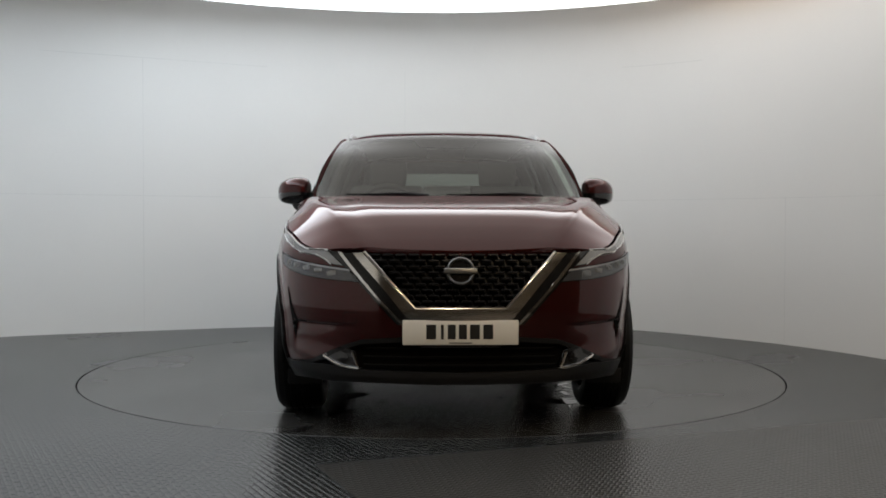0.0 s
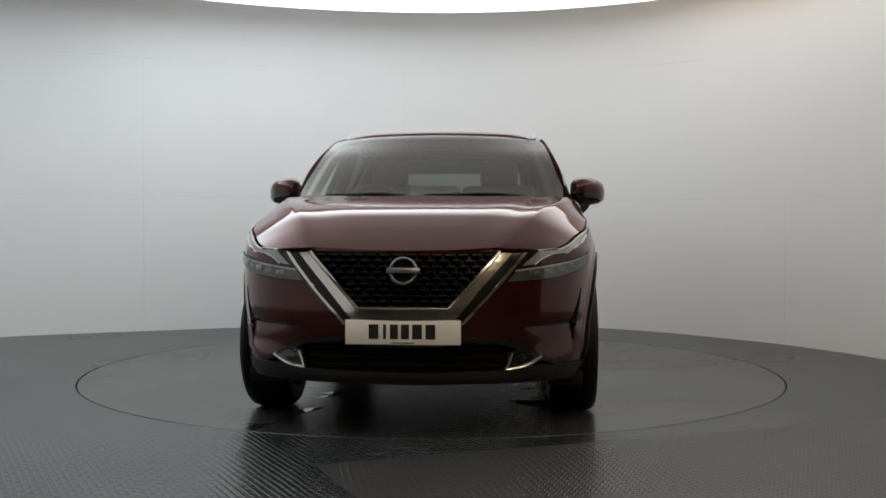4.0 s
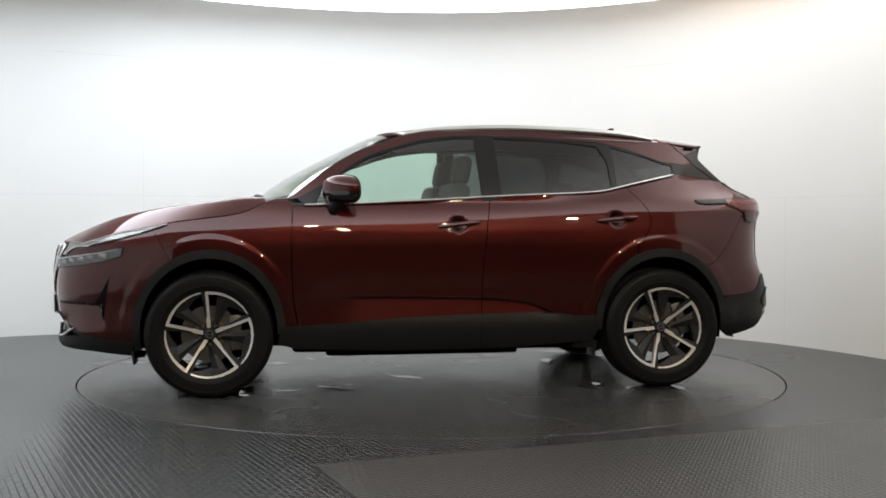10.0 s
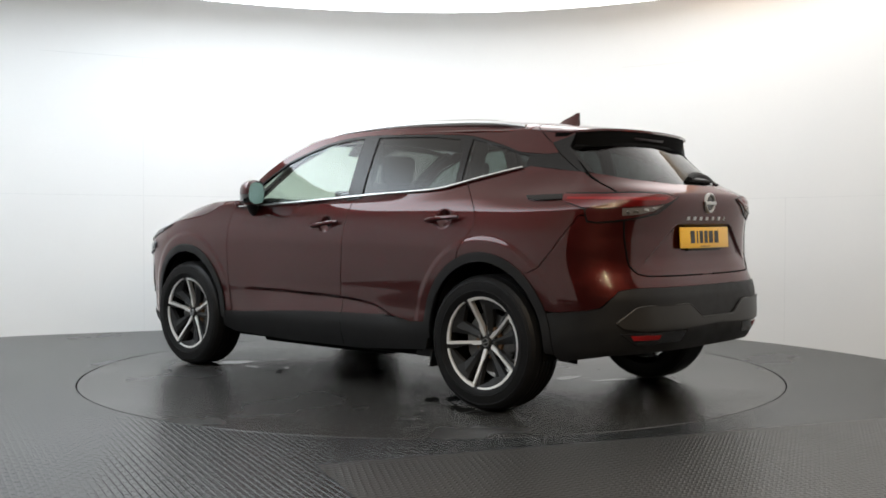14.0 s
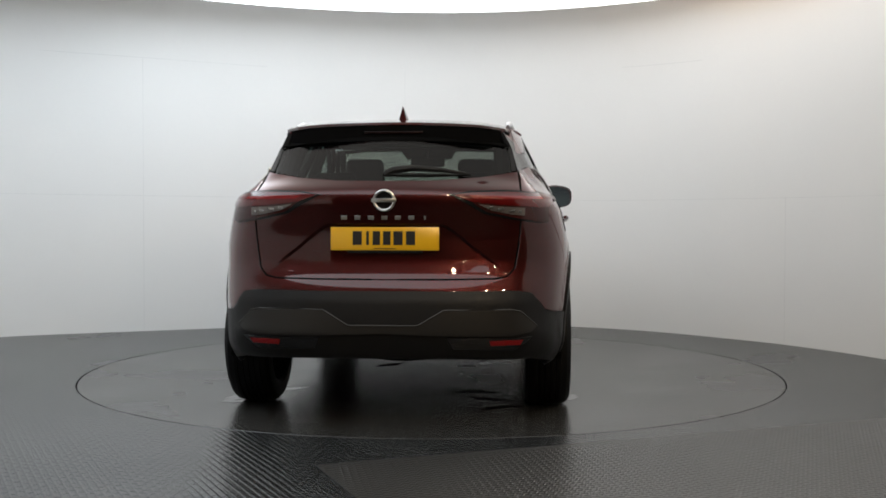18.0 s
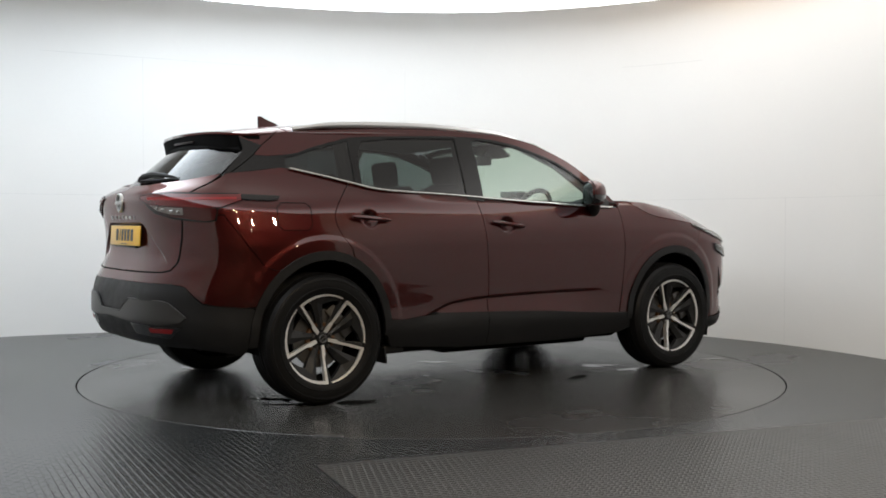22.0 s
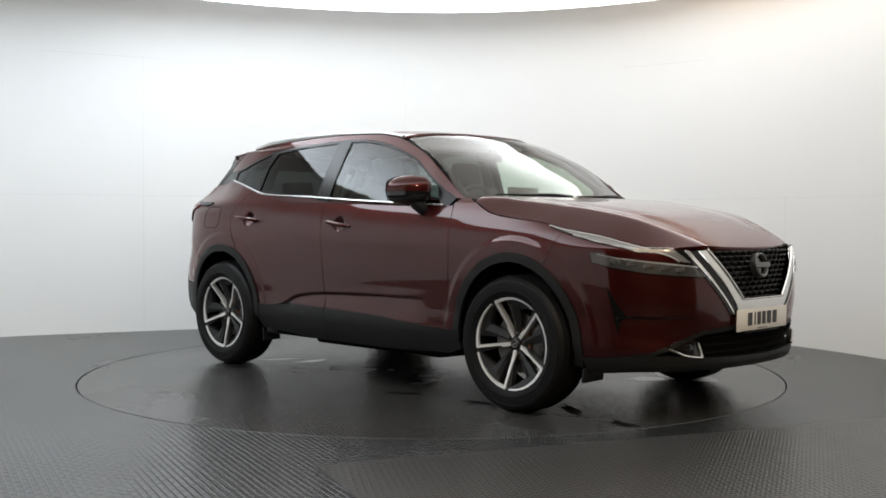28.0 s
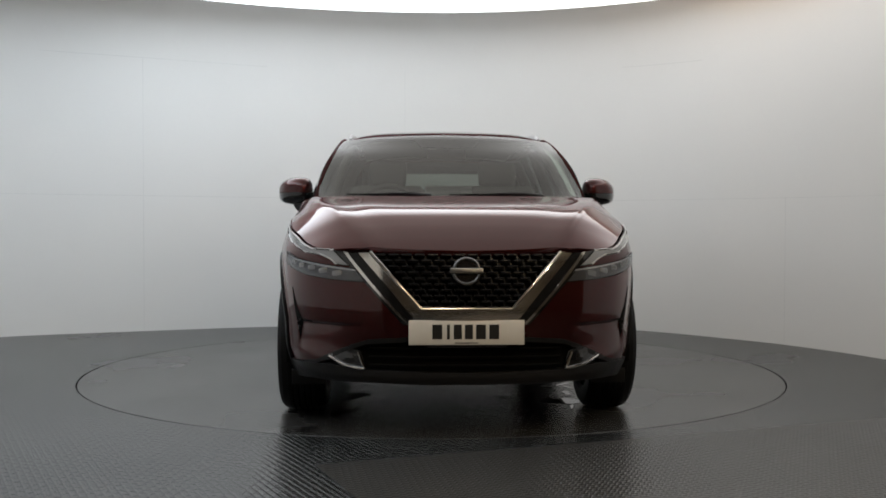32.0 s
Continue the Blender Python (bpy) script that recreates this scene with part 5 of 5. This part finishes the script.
def rear_end():
    # lamps: red upper half, smoked lower half, and a fin along the quarter
    for s in (1, -1):
        def sd(q):
            return [(u if s > 0 else 6 - u, w) for u, w in q]
        up = rp([(0.335, 1.120), (0.42, 1.129), (0.60, 1.133)]) + bp([(-1.95, 1.128), (-1.85, 1.128), (-1.77, 1.128), (-1.78, 1.100), (-1.88, 1.066), (-1.96, 1.062)]) + rp([(0.65, 1.070), (0.53, 1.078), (0.42, 1.090)])
        lamp = panel("tail_lamp", sd(up), band, REDLENS, car, "wide red tail lamp", off=0.012, step=(0.02, 0.02), thick=0.03)
        low = rp([(0.42, 1.089), (0.53, 1.077), (0.65, 1.069)]) + bp([(-1.96, 1.061), (-1.91, 1.064), (-1.90, 1.05), (-1.912, 1.002), (-1.95, 0.994)]) + rp([(0.70, 1.002), (0.60, 1.018), (0.48, 1.046)])
        panel("lower_lens", sd(low), band, SMOKE, lamp, "smoked lower lens", off=0.010, step=(0.02, 0.02), thick=0.03)
        fin = bp([(-1.565, 1.124), (-1.768, 1.131), (-1.778, 1.106), (-1.63, 1.101), (-1.58, 1.109)])
        panel("lamp_fin", sd(fin), band, PILLAR, lamp, "dark fin of the lamp on the quarter", off=0.010, step=(0.02, 0.02), thick=0.02)
        band_q = rp([(0.43, 1.103), (0.60, 1.1)]) + bp([(-1.95, 1.101), (-1.80, 1.103), (-1.80, 1.113), (-1.95, 1.113)]) + rp([(0.60, 1.114), (0.41, 1.117)])
        panel("light_strip", sd(band_q), band, BRIGHTRED, lamp, "bright red light strip", off=0.0135, step=(0.02, 0.02), thick=0.004)
        rim = rp([(0.318, 1.123), (0.42, 1.139), (0.60, 1.144)]) + bp([(-1.95, 1.138), (-1.85, 1.139), (-1.775, 1.138), (-1.800, 1.094), (-1.895, 1.054), (-1.905, 0.996), (-1.95, 0.988)]) + rp([(0.70, 0.993), (0.60, 1.007), (0.47, 1.034), (0.39, 1.082)])
        panel("lamp_frame", sd(rim), band, PILLAR, lamp, "black frame of the tail lamp", off=0.0065, step=(0.02, 0.02), thick=0.006)
        clear = rp([(0.445, 1.080), (0.53, 1.070), (0.66, 1.062), (0.66, 1.026), (0.60, 1.031), (0.50, 1.052)])
        panel("clear_lens", sd(clear), band, DULLSILVER, lamp, "clear ribbed part of the lens", off=0.0125, step=(0.02, 0.02), thick=0.003)
        # silver blocks set on the clear lens as its glints
        for y, z, w in ((0.50, 1.063, 0.030), (0.548, 1.056, 0.034), (0.60, 1.048, 0.030), (0.636, 1.044, 0.018)):
            p, n = at_band(sd(rp([(y, z)]))[0][0], z, 0.0135)
            bm = bmesh.new()
            box(bm, (w, 0.012, 0.004), (0, 0, 0), Matrix.Rotation(radians(-9 * s), 4, "Z"), 0.0015, 1)
            ob = part("lamp_bright_block", bm, CELL, lamp, "small silver block for a glint in the lamp")
            ob.matrix_basis = facing(p, n)
        # bumper reflectors
        q = sd(rp([(0.655, 0.435), (0.498, 0.435), (0.505, 0.413), (0.640, 0.413)]))
        panel("reflector", q, band, BRIGHTRED, car, "red bumper reflector", off=0.013, step=(0.03, 0.02), thick=0.03)
        q = sd(rp([(0.70, 0.445), (0.30, 0.450), (0.33, 0.395), (0.62, 0.385)]))
        panel("reflector_pocket", q, band, GLOSSBLACK, car, "dark pocket round the reflector", off=0.009, step=(0.03, 0.02), thick=0.02)
    # grey insert of the bumper
    left = rp([(0.0, 0.503), (0.165, 0.503), (0.285, 0.575), (0.60, 0.576), (0.64, 0.567), (0.715, 0.495), (0.69, 0.470), (0.60, 0.456), (0.20, 0.462), (0.0, 0.468)])
    panel("bumper_insert", both(left, 3), band, GREYTRIM, car, "dark satin grey bumper insert", off=0.016, step=(0.02, 0.02), thick=0.03)
    edge = rp([(0.715, 0.497), (0.64, 0.569), (0.60, 0.578), (0.285, 0.577), (0.165, 0.505), (0.0, 0.505)])
    edge = edge + [(6 - u, w) for u, w in reversed(edge)][1:]
    rod("insert_edge", [at_band(u, w, 0.016)[0] for u, w in edge], 0.004, GREYTRIM, car, "edge of the insert", 6)
    # badge and raised letters as plain bars
    badge = new("rear_badge")
    hold(badge, car, "silver ring badge with a plain cross bar")
    p, n = at_band(3.0, 1.096, 0.004)
    badge.matrix_basis = facing(p, n)
    bm = bmesh.new()
    lathe(bm, [(0.040, -0.01), (0.041, 0.004), (0.047, 0.007), (0.053, 0.004), (0.054, -0.01)], 36, "z")
    part("badge_ring", bm, BADGE, badge)
    bm = bmesh.new()
    box(bm, (0.118, 0.018, 0.008), (0, 0, 0.004), bevel=0.002)
    part("badge_bar", bm, BADGE, badge)
    bm = bmesh.new()
    lathe(bm, [(0.001, -0.002), (0.041, -0.002)], 36, "z")
    part("badge_disc", bm, GLOSSBLACK, badge)
    for k in range(7):
        y = 0.194 - k * 0.0645
        p, n = at_band(tr(y, 1.014), 1.014, 0.002)
        bm = bmesh.new()
        w = 0.010 if k == 6 else 0.033
        box(bm, (w * 0.85, 0.019, 0.004), (0, 0, 0), bevel=0.0012, seg=1)
        ob = part("badge_letter", bm, BADGE, car, "small silver bar", smooth=False)
        ob.matrix_basis = facing(p, n)
    # spoiler
    left = [(-1.455, 0.0), (-1.447, 0.30), (-1.425, 0.596), (-1.52, 0.594), (-1.66, 0.572), (-1.735, 0.50), (-1.775, 0.36), (-1.79, 0.18), (-1.795, 0.0)]
    panel("spoiler", left + [(x, -y) for x, y in reversed(left)][1:-1], roof_top, PAINT, car, "body-coloured roof spoiler", step=(0.04, 0.05), thick=0.014)
    bm = bmesh.new()
    lip = [(-1.58, 0.590), (-1.645, 0.572), (-1.70, 0.535), (-1.752, 0.44), (-1.778, 0.30), (-1.788, 0.15), (-1.79, 0.0)]
    lip = lip + [(x, -y) for x, y in reversed(lip)][1:]
    rows = [[], [], []]
    for x, y in lip:
        z = float(roof_top(x, y)[2])
        zb = 1.412 - 0.040 * abs(y / 0.58) ** 3
        g = back_glass(y, zb)
        rows[0].append(bm.verts.new((x, y, z - 0.013)))
        rows[1].append(bm.verts.new((x + 0.018, y, z - 0.112 + 0.024 * (y / 0.58) ** 4)))
        rows[2].append(bm.verts.new((float(g[0]) - 0.008, y, zb)))
    for a, b in zip(rows, rows[1:]):
        for i in range(len(a) - 1):
            bm.faces.new((a[i], a[i + 1], b[i + 1], b[i]))
    part("spoiler_underside", bm, DARK, car, "black underside of the spoiler", angle=60)
    panel("spoiler_blade", [(-1.578, 1.410), (-1.686, 1.455), (-1.676, 1.39), (-1.692, 1.367), (-1.745, 1.31), (-1.802, 1.250), (-1.779, 1.249), (-1.705, 1.300), (-1.632, 1.355)], side_glass, PILLAR, car, "black side blade below the spoiler", off=0.003, step=(0.05, 0.04), sides=(1, -1), thick=0.03)
    for s in (1, -1):
        seam = [side_glass(x, z) for x, z in spline([(-1.471, 1.500), (-1.53, 1.447), (-1.578, 1.409), (-1.629, 1.357), (-1.70, 1.301), (-1.776, 1.249)], 4)]
        rod("shut_line", [(p[0], s * (p[1] + 0.0005), p[2]) for p in seam], 0.0025, DARK, car, sides=5)
        # black border of the back window along its side
        q = [(0.603, 1.372), (0.624, 1.249), (0.600, 1.246), (0.585, 1.368)]
        panel("glass_border", [(s * u, w) for u, w in q], back_glass, PILLAR, car, "gloss black rear window border", off=0.004, step=(0.05, 0.04), thick=0.012)
    bm = bmesh.new()
    box(bm, (0.010, 0.30, 0.011), (-1.785, 0, 1.448), bevel=0.003)
    part("brake_light", bm, DEEPRED, car, "dark red high brake light")
    left = [(0.0, 1.424), (0.30, 1.419), (0.54, 1.404), (0.585, 1.380), (0.53, 1.385), (0.46, 1.395), (0.20, 1.402), (0.0, 1.404)]
    panel("glass_frit", left + [(-y, z) for y, z in reversed(left)][1:-1], back_glass, DARK, car, "black band along the top of the rear window", off=0.003, step=(0.1, 0.05), thick=0.003)
    # rear wiper
    wiper = new("rear_wiper")
    hold(wiper, car, "black rear wiper")
    g = lambda y, z, o: Vector(back_glass(y, z)) + Vector((-0.65, 0, 0.76)) * o
    rod("wiper_arm", [g(0.01, 1.215, 0.014), g(-0.03, 1.228, 0.022), g(-0.12, 1.238, 0.024), g(-0.26, 1.232, 0.020), g(-0.38, 1.220, 0.014)], [0.016, 0.019, 0.016, 0.012, 0.006], CLAD, wiper, "black wiper arm")
    rod("wiper_blade", [g(0.02, 1.212, 0.012), g(-0.18, 1.208, 0.014), g(-0.40, 1.216, 0.012)], [0.008, 0.011, 0.006], RUBBER, wiper, "black wiper blade", 6)
    # underside at the tail
    bm = bmesh.new()
    lathe(bm, [(0.001, 0.0), (0.085, 0.0), (0.10, 0.02), (0.10, 0.46), (0.085, 0.48), (0.001, 0.48)], 20, "y")
    bmesh.ops.transform(bm, matrix=Matrix.Translation((-1.78, -0.24, 0.37)) @ Matrix.Diagonal((1.2, 1, 0.7, 1)), verts=bm.verts[:])
    part("silencer", bm, STEEL, car, "steel exhaust silencer")
    bm = bmesh.new()
    strip(bm, [(-1.33, -0.62, 0.30), (-1.33, 0.0, 0.255), (-1.33, 0.62, 0.30)], 0.035, 10)
    part("rear_axle", bm, DARK, car, "black rear axle beam")


rear_end()


def upper_fittings():
    for s in (1, -1):
        # roof rail
        pts, rad = [], []
        for k in range(25):
            f = k / 24
            x = 0.20 - 1.575 * f
            lift = 0.014 * min(1, 9 * f, 9 * (1 - f))
            y = 0.612 - 0.034 * f - 0.01 * max(0, 1 - 6 * f)
            pts.append((x, s * y, float(roof_top(x, y)[2]) + lift + 0.004))
            rad.append(0.011 + 0.010 * min(1, 5 * f, 5 * (1 - f)))
        rod("roof_rail", pts, rad, SATIN, car, "satin silver roof rail", 10)
        # door mirror
        mir = new("door_mirror")
        hold(mir, car, "body-coloured door mirror with black base")
        for name, mat, lab, lo, hi in (("mirror_cap", PAINT, "dark red mirror cap", 1.165, 2.0), ("mirror_housing", GLOSSBLACK, "black lower mirror housing", 0.0, 1.168)):
            bm = bmesh.new()
            bmesh.ops.create_uvsphere(bm, u_segments=32, v_segments=24, radius=1.0)
            for v in bm.verts:
                x, y, z = v.co
                e = lambda q, n: math.copysign(abs(q) ** n, q)
                x, y, z = e(x, 0.70), e(y, 0.62), e(z, 0.62)
                taper = 1 - 0.20 * max(0, y) - 0.10 * max(0, x)
                v.co = (0.585 + x * (0.095 if x > 0 else 0.080) - 0.045 * y, 0.918 + y * 0.105 * (1 - 0.25 * max(0, x)), 1.176 + z * 0.084 * taper - 0.010 * max(0, y) ** 2)
            bmesh.ops.bisect_plane(bm, geom=bm.verts[:] + bm.edges[:] + bm.faces[:], plane_co=(0.533, 0.918, 0), plane_no=(-1, -0.43, 0), clear_outer=True)
            r = bmesh.ops.bisect_plane(bm, geom=bm.verts[:] + bm.edges[:] + bm.faces[:], plane_co=(0, 0, lo if lo else hi), plane_no=(0, 0, -1 if lo else 1), clear_outer=True)
            for v in bm.verts:
                v.co.y *= s
            part(name, bm, mat, mir, lab, angle=70)
        bm = bmesh.new()
        ring = []
        for k in range(28):
            a = 2 * math.pi * k / 28
            e = lambda q: math.copysign(abs(q) ** 0.6, q)
            y, z = e(math.cos(a)) * 0.092, e(math.sin(a)) * 0.068 * (1 - 0.18 * max(0, math.cos(a)))
            ring.append(((0.5345 - 0.43 * y), s * (0.921 + y), 1.175 + z))
        front, back = [[bm.verts.new((x - d, y, z)) for x, y, z in ring] for d in (0.0, -0.012)]
        bm.faces.new(front)
        for k in range(28):
            bm.faces.new((front[k], front[(k + 1) % 28], back[(k + 1) % 28], back[k]))
        part("mirror_glass", bm, MIRROR, mir, "silvered mirror glass", angle=30)
        bm = bmesh.new()
        a = [bm.verts.new((x + 0.006, s * (0.921 + (abs(y) - 0.921) * 1.12), 1.175 + (z - 1.175) * 1.18)) for x, y, z in ring]
        bm.faces.new(a)
        part("mirror_back", bm, CLAD, mir, "black frame behind the mirror glass")
        rod("mirror_arm", [(0.640, s * 0.835, 1.045), (0.635, s * 0.862, 1.066), (0.618, s * 0.888, 1.098), (0.60, s * 0.908, 1.130)], [0.030, 0.036, 0.040, 0.036], CLAD, mir, "black mirror arm", 12)
        # door handles
        for hx, hz, dz in ((-0.085, 0.979, 0.014), (-1.045, 1.012, 0.010)):
            pts = []
            for k in range(9):
                f = k / 8
                x = hx + 0.12 - 0.24 * f
                z = hz - dz + 2 * dz * f
                y = float(band(tx(hx + 0.12 - 0.24 * f, 0.93), 0.93)[1]) - 0.012 + 0.030 * math.sin(math.pi * min(max(0.06 + 0.88 * f, 0), 1)) ** 0.4
                pts.append((x, s * y, z))
            rod("door_handle", pts, [0.007, 0.011, 0.0125, 0.013, 0.013, 0.013, 0.013, 0.0125, 0.009], PAINT, car, "body-coloured door handle", 10)
    for s in (1, -1):
        pts = [at_band(tx(x, z), z, 0.0075)[0] for x, z in ((-0.226, 0.455), (-0.224, 0.40), (-0.222, 0.33), (-0.222, 0.27))]
        rod("shut_line", [(p.x, s * p.y, p.z) for p in pts], 0.0022, DARK, car, sides=5)
    # antenna
    bm = bmesh.new()
    sec = [(-1.165, 0.0, 0.004), (-1.20, 0.028, 0.03), (-1.25, 0.054, 0.034), (-1.285, 0.074, 0.030), (-1.31, 0.077, 0.024), (-1.318, 0.0, 0.02)]
    base = [bm.verts.new((x, w, float(ROOF(x)) + 0.006)) for x, h, w in sec]
    base2 = [bm.verts.new((x, -w, float(ROOF(x)) - 0.006)) for x, h, w in sec]
    tops = [bm.verts.new((x - 0.012 * (h > 0.05), 0, float(ROOF(x)) + 0.010 + h)) for x, h, w in sec]
    for q in (base, base2):
        for i in range(len(sec) - 1):
            bm.faces.new((q[i], q[i + 1], tops[i + 1], tops[i]))
    bm.faces.new((base[-1], tops[-1], base2[-1]))
    bm.faces.new((base[0], tops[0], base2[0]))
    part("antenna", bm, PAINT, car, "body-coloured shark-fin aerial", angle=50)
    # cowl and wipers
    left = [(0.0, 1.098), (0.4, 1.098), (0.60, 1.104), (0.62, 1.122), (0.4, 1.118), (0.0, 1.118)]
    panel("cowl", both([(u, v) for u, v in left], 0), screen, CLAD, car, "black cowl below the windscreen", off=0.004, step=(0.08, 0.05), thick=0.03)
    for y0, y1, z1 in ((0.52, -0.02, 1.136), (-0.12, -0.60, 1.140)):
        wiper = new("wiper")
        hold(wiper, car, "black windscreen wiper")
        sp = lambda y, z, o: Vector(screen(y, z)) + Vector((0.55, 0, 0.83)) * o
        rod("wiper_arm", [sp(y0, 1.112, 0.030), sp(y0 - 0.12, 1.122, 0.034), sp((y0 + y1) / 2, 1.130, 0.026)], [0.012, 0.009, 0.006], CLAD, wiper, "black wiper arm")
        rod("wiper_blade", [sp(y0 - 0.04, 1.124, 0.012), sp((y0 + y1) / 2, 1.132, 0.016), sp(y1, z1, 0.012)], [0.005, 0.009, 0.004], RUBBER, wiper, "black wiper blade", 6)
    # black band and sensor box at the top of the windscreen
    left = [(0.0, 1.536), (0.25, 1.532), (0.45, 1.523), (0.60, 1.499), (0.59, 1.488), (0.45, 1.505), (0.20, 1.512), (0.16, 1.462), (0.0, 1.455)]
    panel("sensor_panel", both(left, 0), screen, DARK, car, "black band with the sensor panel", off=-0.010, step=(0.08, 0.05), thick=0.01)
    # fuel flap on the right-hand quarter
    q = [(-1.43, 1.105), (-1.57, 1.105), (-1.60, 1.08), (-1.60, 0.985), (-1.575, 0.96), (-1.43, 0.96), (-1.405, 0.985), (-1.405, 1.08)]
    q = bp(q)
    q = [(u, w - 0.012) for u, w in q]
    q = [((q[k][0] * (4 - j) + q[(k + 1) % 8][0] * j) / 4, (q[k][1] * (4 - j) + q[(k + 1) % 8][1] * j) / 4) for k in range(8) for j in range(4)]
    pts = [at_band(u, w, 0.0006)[0] for u, w in q + q[:1]]
    rod("fuel_flap", [(p.x, -p.y, p.z) for p in pts], 0.0022, DARK, car, "shut line of the fuel flap", 5)


upper_fittings()


def cabin():
    inside = new("cabin")
    hold(inside, car, "dark cabin")
    bm = bmesh.new()
    box(bm, (0.42, 1.42, 0.20), (0.86, 0, 1.00), bevel=0.06, seg=3)
    box(bm, (0.16, 0.42, 0.10), (0.70, 0.36, 1.09), bevel=0.04, seg=3)
    part("dashboard", bm, CABIN, inside, "black dashboard")
    bm = bmesh.new()
    box(bm, (0.02, 0.28, 0.16), (0.66, 0.0, 1.13), Matrix.Rotation(radians(-12), 4, "Y"), 0.008)
    part("centre_screen", bm, GLOSSBLACK, inside, "black centre screen")
    bm = bmesh.new()
    ring = []
    for k in range(32):
        a = 2 * math.pi * k / 32
        ring.append((0.52 + 0.075 * math.sin(a), -0.36 + 0.182 * math.cos(a), 1.04 + 0.168 * math.sin(a)))
    strip(bm, ring + ring[:1], 0.017, 8, caps=False)
    box(bm, (0.05, 0.34, 0.035), (0.525, -0.36, 1.03), bevel=0.01)
    part("steering_wheel", bm, CABIN, inside, "black steering wheel")

    def seat(x, y, w, name):
        st = hold(new(name), inside, "black cloth " + name.replace("_", " "))
        bm = bmesh.new()
        box(bm, (0.50, w, 0.16), (x + 0.26, y, 0.62), Matrix.Rotation(radians(-6), 4, "Y"), 0.05, 3)
        part("seat_cushion", bm, SEATCLOTH, st)
        bm = bmesh.new()
        box(bm, (0.13, w, 0.62 if w < 0.8 else 0.50), (x - 0.07, y, 0.93 if w < 0.8 else 0.88), Matrix.Rotation(radians(-14), 4, "Y"), 0.05, 3)
        part("seat_back", bm, SEATCLOTH, st)
        heads = (y,) if w < 0.8 else (y - 0.42, y + 0.42)
        for hy in heads:
            bm = bmesh.new()
            box(bm, (0.09, 0.25, 0.18), (x - 0.175, hy, 1.315 if w < 0.8 else 1.185), Matrix.Rotation(radians(-10), 4, "Y"), 0.04, 3)
            part("head_rest", bm, SEATCLOTH, st)
    seat(-0.02, 0.37, 0.50, "front_seat")
    seat(-0.02, -0.37, 0.50, "front_seat")
    seat(-0.92, 0.0, 1.24, "rear_seat")
    bm = bmesh.new()
    box(bm, (0.02, 0.24, 0.065), (0.36, 0, 1.415), bevel=0.008)
    strip(bm, [(0.37, 0, 1.44), (0.42, 0, 1.50)], 0.012)
    part("interior_mirror", bm, CABIN, inside, "black interior mirror")
    # headlining
    left = [(0.22, 0.0), (0.20, 0.45), (0.10, 0.58), (-1.35, 0.56), (-1.42, 0.0)]
    hl = panel("headlining", left + [(x, -y) for x, y in reversed(left)][1:-1], roof_top, LINING, inside, "pale headlining", off=-0.045, step=(0.2, 0.1), thick=0.01)
    for s in (1, -1):
        q = [(0.80, 1.06), (-1.38, 1.06), (-1.38, 0.89), (-0.93, 0.86), (-0.88, 0.62), (0.80, 0.62)]
        panel("door_card", bp(q), band, CABIN, inside, "black inner door trim", off=-0.06, step=(0.1, 0.1), thick=0.01, sides=(s,))
        rod("pillar_lining", [(0.84, s * 0.70, 1.12), (0.50, s * 0.63, 1.36), (0.24, s * 0.59, 1.47)], 0.022, CABIN, inside, "dark pillar lining")
        rod("pillar_lining", [(-0.29, s * 0.78, 1.06), (-0.29, s * 0.63, 1.47)], 0.035, CABIN, inside, "dark pillar lining")
        rod("pillar_lining", [(-1.10, s * 0.74, 1.12), (-1.09, s * 0.60, 1.45)], 0.04, CABIN, inside, "dark pillar lining")
        rod("pillar_lining", [(-1.78, s * 0.56, 1.18), (-1.50, s * 0.54, 1.42)], 0.04, CABIN, inside, "dark pillar lining")
    bm = bmesh.new()
    box(bm, (0.62, 1.15, 0.03), (-1.55, 0, 1.05), bevel=0.01)
    part("parcel_shelf", bm, CABIN, inside, "black parcel shelf")


cabin()


def motions():
    table, ride = [], []
    for t, a in TURN:
        table.append((t, pose(0, 0, 0, 0, 0, a + 88.63)))
        ride.append((t, pose(0, 0, 0, 0, 0, a) @ pose(CAR_AT[0], CAR_AT[1], 0.0)))
    walk(turntable_thing, table)
    walk(car, ride)


motions()
